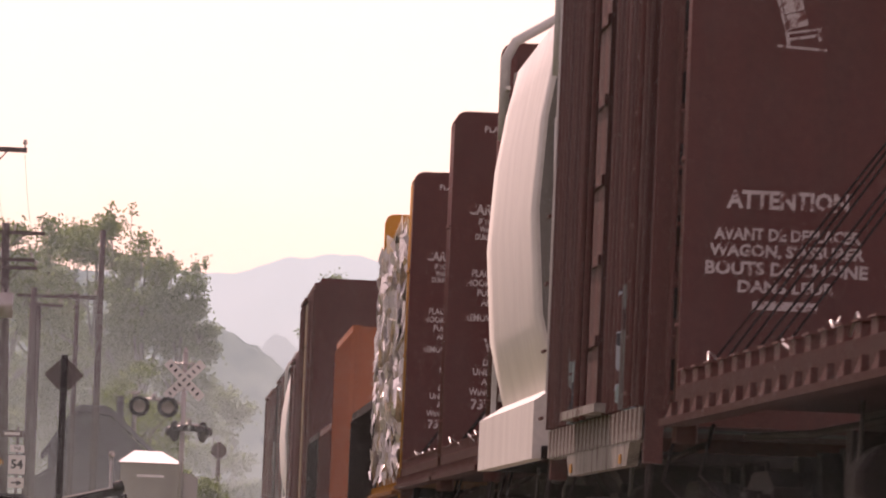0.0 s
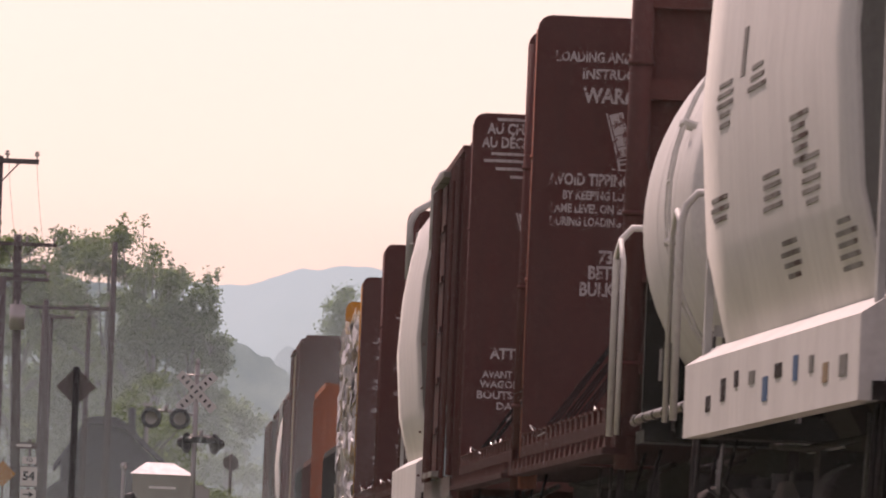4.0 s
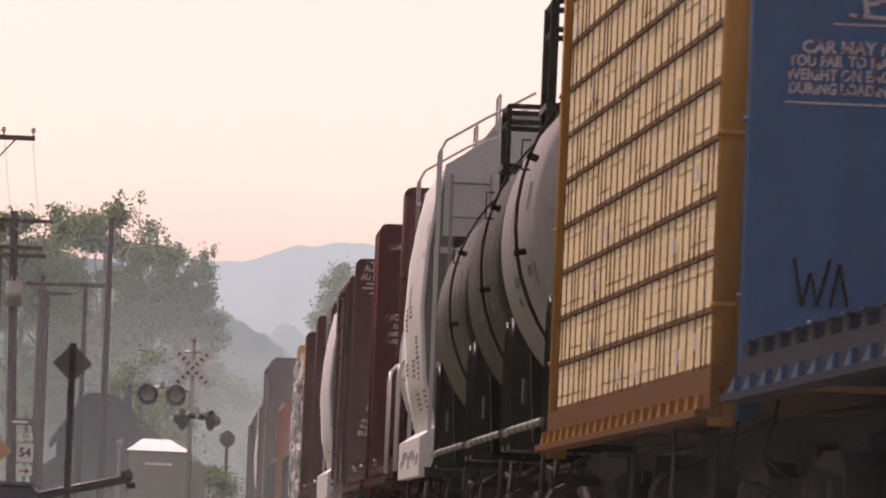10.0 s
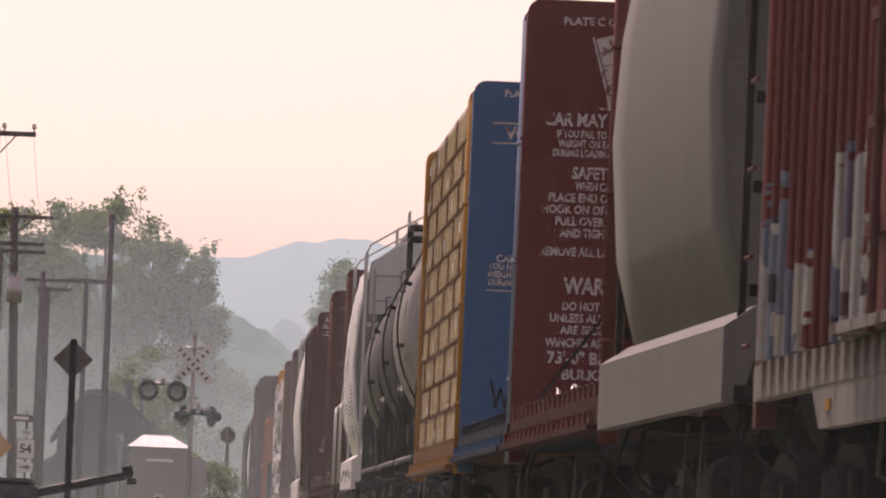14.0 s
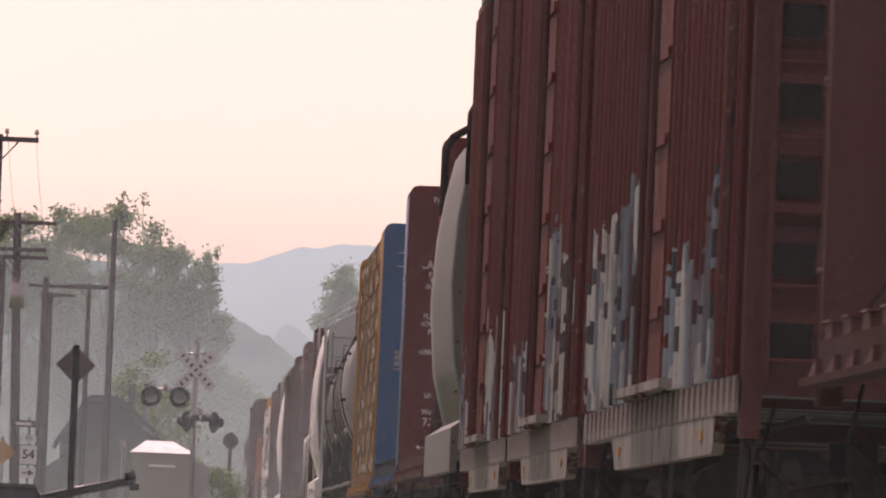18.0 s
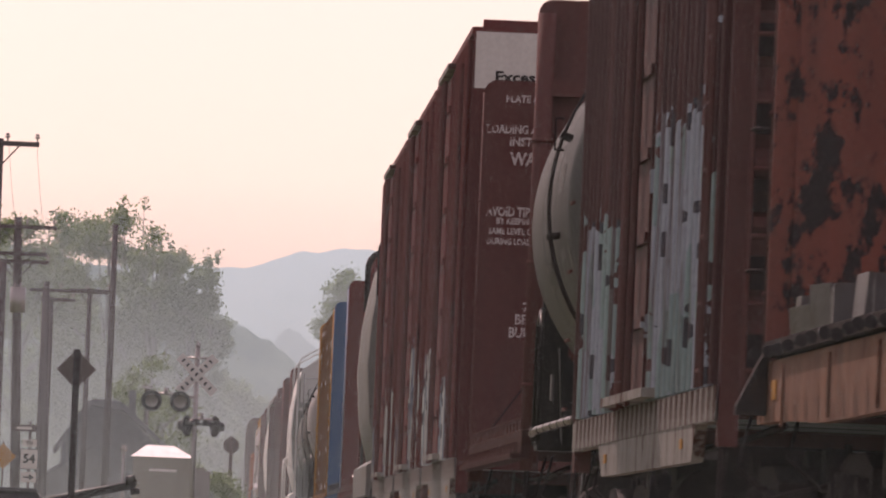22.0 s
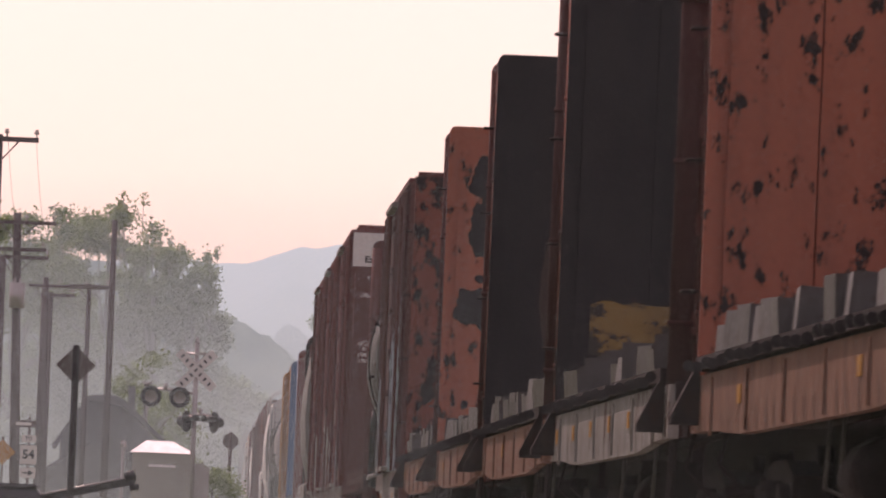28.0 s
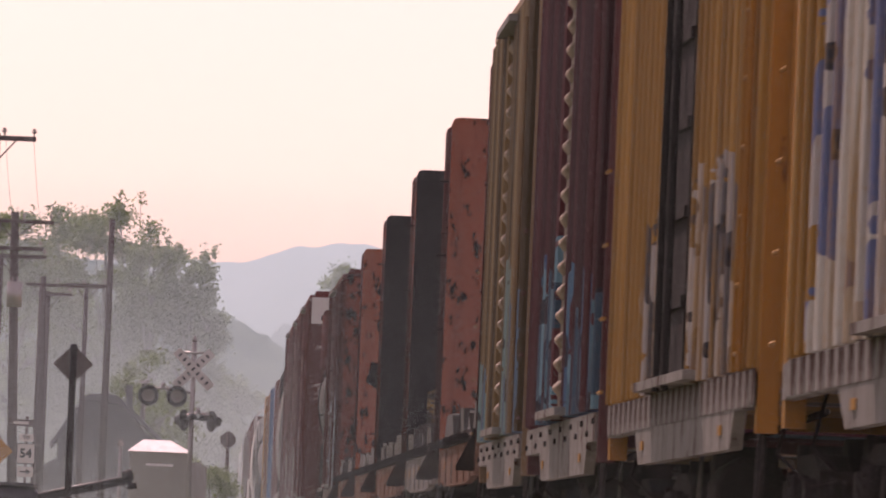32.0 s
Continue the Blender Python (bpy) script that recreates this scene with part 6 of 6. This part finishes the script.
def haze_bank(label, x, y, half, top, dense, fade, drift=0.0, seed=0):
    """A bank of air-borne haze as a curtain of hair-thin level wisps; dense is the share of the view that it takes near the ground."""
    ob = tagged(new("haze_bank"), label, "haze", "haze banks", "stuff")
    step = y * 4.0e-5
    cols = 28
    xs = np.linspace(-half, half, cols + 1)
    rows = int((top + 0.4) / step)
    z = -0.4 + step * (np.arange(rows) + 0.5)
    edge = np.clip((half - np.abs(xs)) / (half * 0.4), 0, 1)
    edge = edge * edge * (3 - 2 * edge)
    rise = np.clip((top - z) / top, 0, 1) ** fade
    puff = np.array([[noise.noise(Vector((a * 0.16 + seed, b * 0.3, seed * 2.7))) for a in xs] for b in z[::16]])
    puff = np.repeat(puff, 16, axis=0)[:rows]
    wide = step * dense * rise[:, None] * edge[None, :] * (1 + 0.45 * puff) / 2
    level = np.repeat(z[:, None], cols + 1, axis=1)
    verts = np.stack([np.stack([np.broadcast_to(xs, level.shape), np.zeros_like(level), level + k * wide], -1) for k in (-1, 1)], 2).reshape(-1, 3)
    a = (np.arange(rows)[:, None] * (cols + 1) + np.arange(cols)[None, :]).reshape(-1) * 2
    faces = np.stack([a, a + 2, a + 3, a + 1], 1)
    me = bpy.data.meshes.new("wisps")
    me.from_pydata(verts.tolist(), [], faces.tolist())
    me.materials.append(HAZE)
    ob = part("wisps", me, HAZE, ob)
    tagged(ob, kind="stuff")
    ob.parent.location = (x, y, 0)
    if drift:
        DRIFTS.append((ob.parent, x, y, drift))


# the nearest wisps are added to lift the dark tones of the cars
haze_bank("faint wisps added near the camera to lift dark tones", 1.2, 60, 2.6, 9, 0.026, 0.3, seed=8)
haze_bank("faint drifting wisps added to lift dark tones", 1.2, 63, 2.6, 9, 0.013, 0.3, drift=6.0, seed=12)
haze_bank("faint drifting wisps added to lift dark tones", 3.0, 140, 8, 5, 0.055, 0.8, drift=14.0, seed=13)
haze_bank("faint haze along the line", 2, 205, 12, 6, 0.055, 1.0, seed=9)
# wisps added around the far train so that its cars fade
haze_bank("pale haze wisps added to fade the far cars", 7.2, 305, 5.6, 6, 0.3, 0.8, seed=10)
haze_bank("pale haze wisps added to fade the far cars", 7.6, 385, 6.2, 7, 0.26, 0.8, seed=11)
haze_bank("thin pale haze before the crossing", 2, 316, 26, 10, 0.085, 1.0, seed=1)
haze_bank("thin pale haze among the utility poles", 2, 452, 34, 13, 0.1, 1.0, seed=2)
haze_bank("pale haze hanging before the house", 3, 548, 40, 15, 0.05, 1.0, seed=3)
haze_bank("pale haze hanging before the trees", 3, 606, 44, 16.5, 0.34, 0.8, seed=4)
haze_bank("drifting pale wisps added as the hazy air thickens", 3, 312, 16, 8, 0.05, 1.0, drift=18.0, seed=5)
haze_bank("drifting pale wisps added as the hazy air thickens", 3, 540, 26, 14, 0.08, 1.0, drift=30.0, seed=6)
haze_bank("drifting pale wisps added as the hazy air thickens", 3, 600, 28, 16, 0.36, 0.8, drift=32.0, seed=7)


# ---- the train, from its far head to its tail ----
WARN = [("PLATE C CLEARANCE", 0.1, 4.66, 0.85), ("LOADING AND UNLOADING", 0.115, 4.36, 1.2), ("INSTRUCTIONS", 0.115, 4.24, 0.75), ("WARNING", 0.17, 4.07, 0.72)]
TIPPING_BIG = [("LOADING AND UNLOADING", 0.115, 4.5, 1.2), ("INSTRUCTIONS", 0.115, 4.36, 0.75), ("WARNING", 0.17, 4.18, 0.72), ("AVOID TIPPING ACCIDENTS", 0.135, 3.48, 1.24), ("BY KEEPING LOAD AT ABOUT", 0.1, 3.35, 1.0), ("SAME LEVEL ON EACH SIDE OF CAR", 0.1, 3.24, 1.2), ("DURING LOADING AND UNLOADING", 0.1, 3.13, 1.2),
                  ("73' - 0\"", 0.15, 2.84, 0.36), ("BETWEEN", 0.15, 2.71, 0.52), ("BULKHEADS", 0.155, 2.57, 0.66)]
TIPPING = WARN + [("AVOID TIPPING ACCIDENTS", 0.125, 3.55, 1.16), ("BY KEEPING LOAD AT ABOUT", 0.085, 3.46, 0.95), ("SAME LEVEL ON EACH SIDE OF CAR", 0.085, 3.36, 1.1), ("DURING LOADING AND UNLOADING", 0.085, 3.26, 1.12),
                  ("73' - 0\"", 0.13, 2.62, 0.36), ("BETWEEN", 0.135, 2.5, 0.5), ("BULKHEADS", 0.135, 2.37, 0.62)]
FALL = [("PLATE C CLEARANCE", 0.09, 4.66, 0.9), ("CAR MAY FALL OVER", 0.15, 3.82, 1.18), ("IF YOU FAIL TO MAINTAIN EQUAL", 0.085, 3.7, 0.95), ("WEIGHT ON EACH SIDE OF CAR", 0.085, 3.62, 0.92), ("DURING LOADING AND UNLOADING", 0.085, 3.54, 1.0),
        ("SAFETY FIRST", 0.14, 3.37, 0.66), ("WHEN CAR IS EMPTY", 0.1, 3.26, 0.6), ("PLACE END OF CHAIN OVER", 0.1, 3.16, 1.05), ("HOOK ON OPPOSITE SIDE SILL", 0.1, 3.06, 1.15), ("PULL OVER POST HOOK", 0.1, 2.96, 0.92), ("AND TIGHTEN WINCH", 0.1, 2.86, 0.82),
        ("REMOVE ALL LOOSE DUNNAGE", 0.1, 2.7, 1.15), ("WARNING", 0.19, 2.41, 0.72), ("DO NOT MOVE CAR", 0.1, 2.24, 0.74), ("UNLESS ALL TIE DOWNS", 0.1, 2.14, 0.94), ("ARE SECURED AND", 0.1, 2.04, 0.75), ("WINCHES ARE TIGHTENED", 0.1, 1.93, 1.0), ("73'-0\" BETWEEN", 0.14, 1.8, 0.95), ("BULKHEADS", 0.12, 1.66, 0.7)]
FRENCH = [("-", 0.05, 4.78, 0.8), ("AU CHARGEMENT", 0.15, 4.68, 1.0), ("AU DÉCHARGEMENT", 0.15, 4.54, 1.1), ("-", 0.05, 4.43, 0.9), ("-", 0.05, 4.36, 1.05), ("-", 0.05, 4.28, 0.8), ("-", 0.05, 4.2, 0.5),
          ("ATTENTION", 0.15, 2.4, 0.75), ("AVANT DE DEPLACER", 0.1, 2.19, 0.9), ("WAGON, S'ASSURER", 0.1, 2.09, 0.95), ("BOUTS DE CHAINE", 0.11, 1.98, 1.0), ("DANS LEUR", 0.1, 1.87, 0.6), ("-", 0.09, 1.76, 0.4)]
BLUEL = [("PLATE C CLEARANCE", 0.1, 4.72, 0.9), ("-", 0.025, 4.42, 1.15), ("WARNING", 0.17, 4.32, 0.85), ("-", 0.025, 4.22, 1.15), ("-", 0.02, 3.2, 0.6), ("CAR MAY FALL OVER", 0.1, 3.06, 0.95), ("YOU FAIL TO MAINTAIN EQUAL", 0.09, 2.98, 1.1), ("WEIGHT ON EACH SIDE OF CAR", 0.09, 2.9, 1.12), ("DURING LOADING UNLOADING", 0.09, 2.82, 1.08), ("-", 0.02, 2.74, 1.15)]

box_car("dark weathered box car at the head of the train", 47.3, 46.1, BROWN, BROWN)
tank_car("black tank car far along the train", 46.0, 44.9, BLACK)
box_car("dark brown box car far along the train", 44.8, 43.7, BROWN, DARK)
hopper("white covered hopper far along the train", 43.6, 42.5, WHITE, GREY)
box_car("dark box car with a plain end", 42.4, 41.35, MAROON, BROWN)
box_car("long brown and tan box car with a plain dark end", 41.4, 39.7, BROWN, BROWN2, door_mat=TAN, doors=2, top=5.5, plain=True)
gondola("low dark steel gondola among the cars", 39.5, 38.4, DARK, 2.3)
gondola("low rust-brown steel gondola among the cars", 38.3, 37.15, BROWN, 2.3)
gondola("high-sided rust-orange gondola with streaked walls", 37.05, 35.75, RUST, 3.6)
gondola("low dark gondola behind the orange one", 35.6, 34.1, DARK, 2.2)
centre_beam("yellow centre-beam car loaded with lumber in torn plastic wrap", 34.25, 32.98, YELLOW, YELLOW, rim="yellow", loaded=True, wrap=True)
centre_beam("empty brown centre-beam flat car with stencilled warnings", 32.9, 31.5, BROWN, BROWN2, FALL)
centre_beam("short empty brown centre-beam flat car with stencilled warnings", 31.44, 30.17, BROWN, BROWN2, FALL)
hopper("cream-white covered hopper with grey end frames", 30.1, 28.98, WHITE, GREY)
box_car("dark red ribbed box car with faint teal marks", 28.9, 27.93, DARK_PLAIN, BROWN, doors=1, sill_mat=GREYSILL, drop=0.15)
centre_beam("empty brown centre-beam flat car with French warnings", 27.73, 26.32, BROWN, BROWN2, FRENCH, sign=(-0.86, 3.46, 0.58), cables=6, text_x=-0.88)
centre_beam("empty brown centre-beam flat car with tipping warnings", 26.13, 24.76, BROWN, BROWN2, TIPPING_BIG, sign=(-0.74, 3.68, 0.55), cables=9, post=ORANGE2)
tank_car("short white tank car with a cream end hand rail", 24.72, 24.2, WHITE, r=1.52, mid=2.5, loop=WHITE, rails=False, boards=False)
hopper("white covered hopper with grey end and worn stencils", 24.16, 23.27, WHITE, GREY, marks=10, pipe=0.016)
tank_car("dirty black tank car with a pale side rail", 23.2, 22.13, BLACK)
tank_car("dirty dark tank car with tall dome railing", 22.08, 21.17, SOOT, r=1.56, mid=2.8, tall=True)
tank_car("weathered grey tank car with tall dome railing", 21.12, 20.3, TANKG, r=1.6, mid=2.86, tall=False, rails=False)
centre_beam("ochre centre-beam car fully loaded with strapped lumber packs", 20.1, 18.6, YELLOW, YELLOW, rim="yellow", loaded=True)
centre_beam("empty blue centre-beam flat car with white warnings", 18.48, 17.22, BLUE, BLUE, BLUEL, rim="blue", sign=(-0.77, 3.42, 0.9), cables=0, mark=True, tail=PALEBLUE)
centre_beam("empty oxide-red centre-beam flat car with long white warnings", 17.13, 15.74, RED, RED, FALL, rim="red", sign=(-0.72, 4.06, 0.72), cables=2)
hopper("dusty grey covered hopper with dark end frames", 15.66, 14.74, HOPGREY, DARK)
for k, (a, b) in enumerate(((14.66, 13.42), (13.4, 12.16), (12.13, 10.9))):
    box_car("oxide-red ribbed box car with white graffiti along its sill", a, b, RED_SPRAY[k], REDEND, roof=RED, doors=1, sill_mat=GREYSILL, drop=0.22, top=5.52, excess=True)
centre_beam("empty brown centre-beam flat car", 10.55, 9.24, BROWN, BROWN2, TIPPING, sign=(-0.84, 3.7, 0.4), cables=1, text_x=-0.88)
tank_car("weathered grey tank car with stencils", 9.17, 8.42, TANKD, r=1.57, mid=2.88)
box_car("dark brown ribbed box car with pale teal graffiti", 8.36, 7.12, DARK_SPRAY, BROWN, sill_mat=GREYSILL, drop=0.22, top=4.85)
pulpwood_flat("empty bulkhead flat car with scorched orange boards", 6.92, 5.68, ORANGE, PINK, 1)
pulpwood_flat("empty bulkhead flat car with burnt patches on orange boards", 5.58, 4.25, ORANGE2, PINK, 2, blob=True)
pulpwood_flat("empty bulkhead flat car with blackened boards", 4.15, 2.76, CHAR, PINK, 3)
pulpwood_flat("empty bulkhead flat car with blackened boards and an ochre patch", 2.62, 1.42, CHAR, GREYSILL, 4, patch=True)
pulpwood_flat("empty bulkhead flat car with worn orange boards", 1.27, 0.08, ORANGE2, PINK, 5)
box_car("tan box car with a corrugated door and green graffiti", -0.02, -1.02, TAN_SPRAY, TAN, door_mat=TANDOOR, corrugated=True, sill_mat=GREYSILL, drop=0.22, top=4.9)
box_car("maroon box car with a tan corrugated door and blue graffiti", -1.14, -2.14, MAROON_SPRAY, MAROON, door_mat=TANDOOR, corrugated=True, sill_mat=GREYSILL, drop=0.22, top=4.8)
box_car("ochre yellow box car with a dark door and white graffiti", -2.22, -3.28, YELLOW_SPRAY[0], YELLOW, door_mat=DARK, sill_mat=GREYSILL, drop=0.22, top=4.8)
box_car("ochre box car covered with white graffiti", -3.38, -4.5, YELLOW_SPRAY[1], YELLOW, door_mat=YELLOW_SPRAY[1], sill_mat=GREYSILL, drop=0.22, top=4.8)


# ---- what moves: the whole train runs away from the camera ----
def motions():
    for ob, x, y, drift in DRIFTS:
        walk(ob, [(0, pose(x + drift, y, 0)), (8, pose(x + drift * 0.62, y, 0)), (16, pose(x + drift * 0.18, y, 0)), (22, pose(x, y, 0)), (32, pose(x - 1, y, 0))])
    for car, c, length in CARS:
        walk(car, [(t, car_pose(c, length, t)) for t in (0, 2, 4, 6, 8, 10, 12, 14, 16, 18, 20, 22, 24, 26, 28, 30, 32)])


motions()
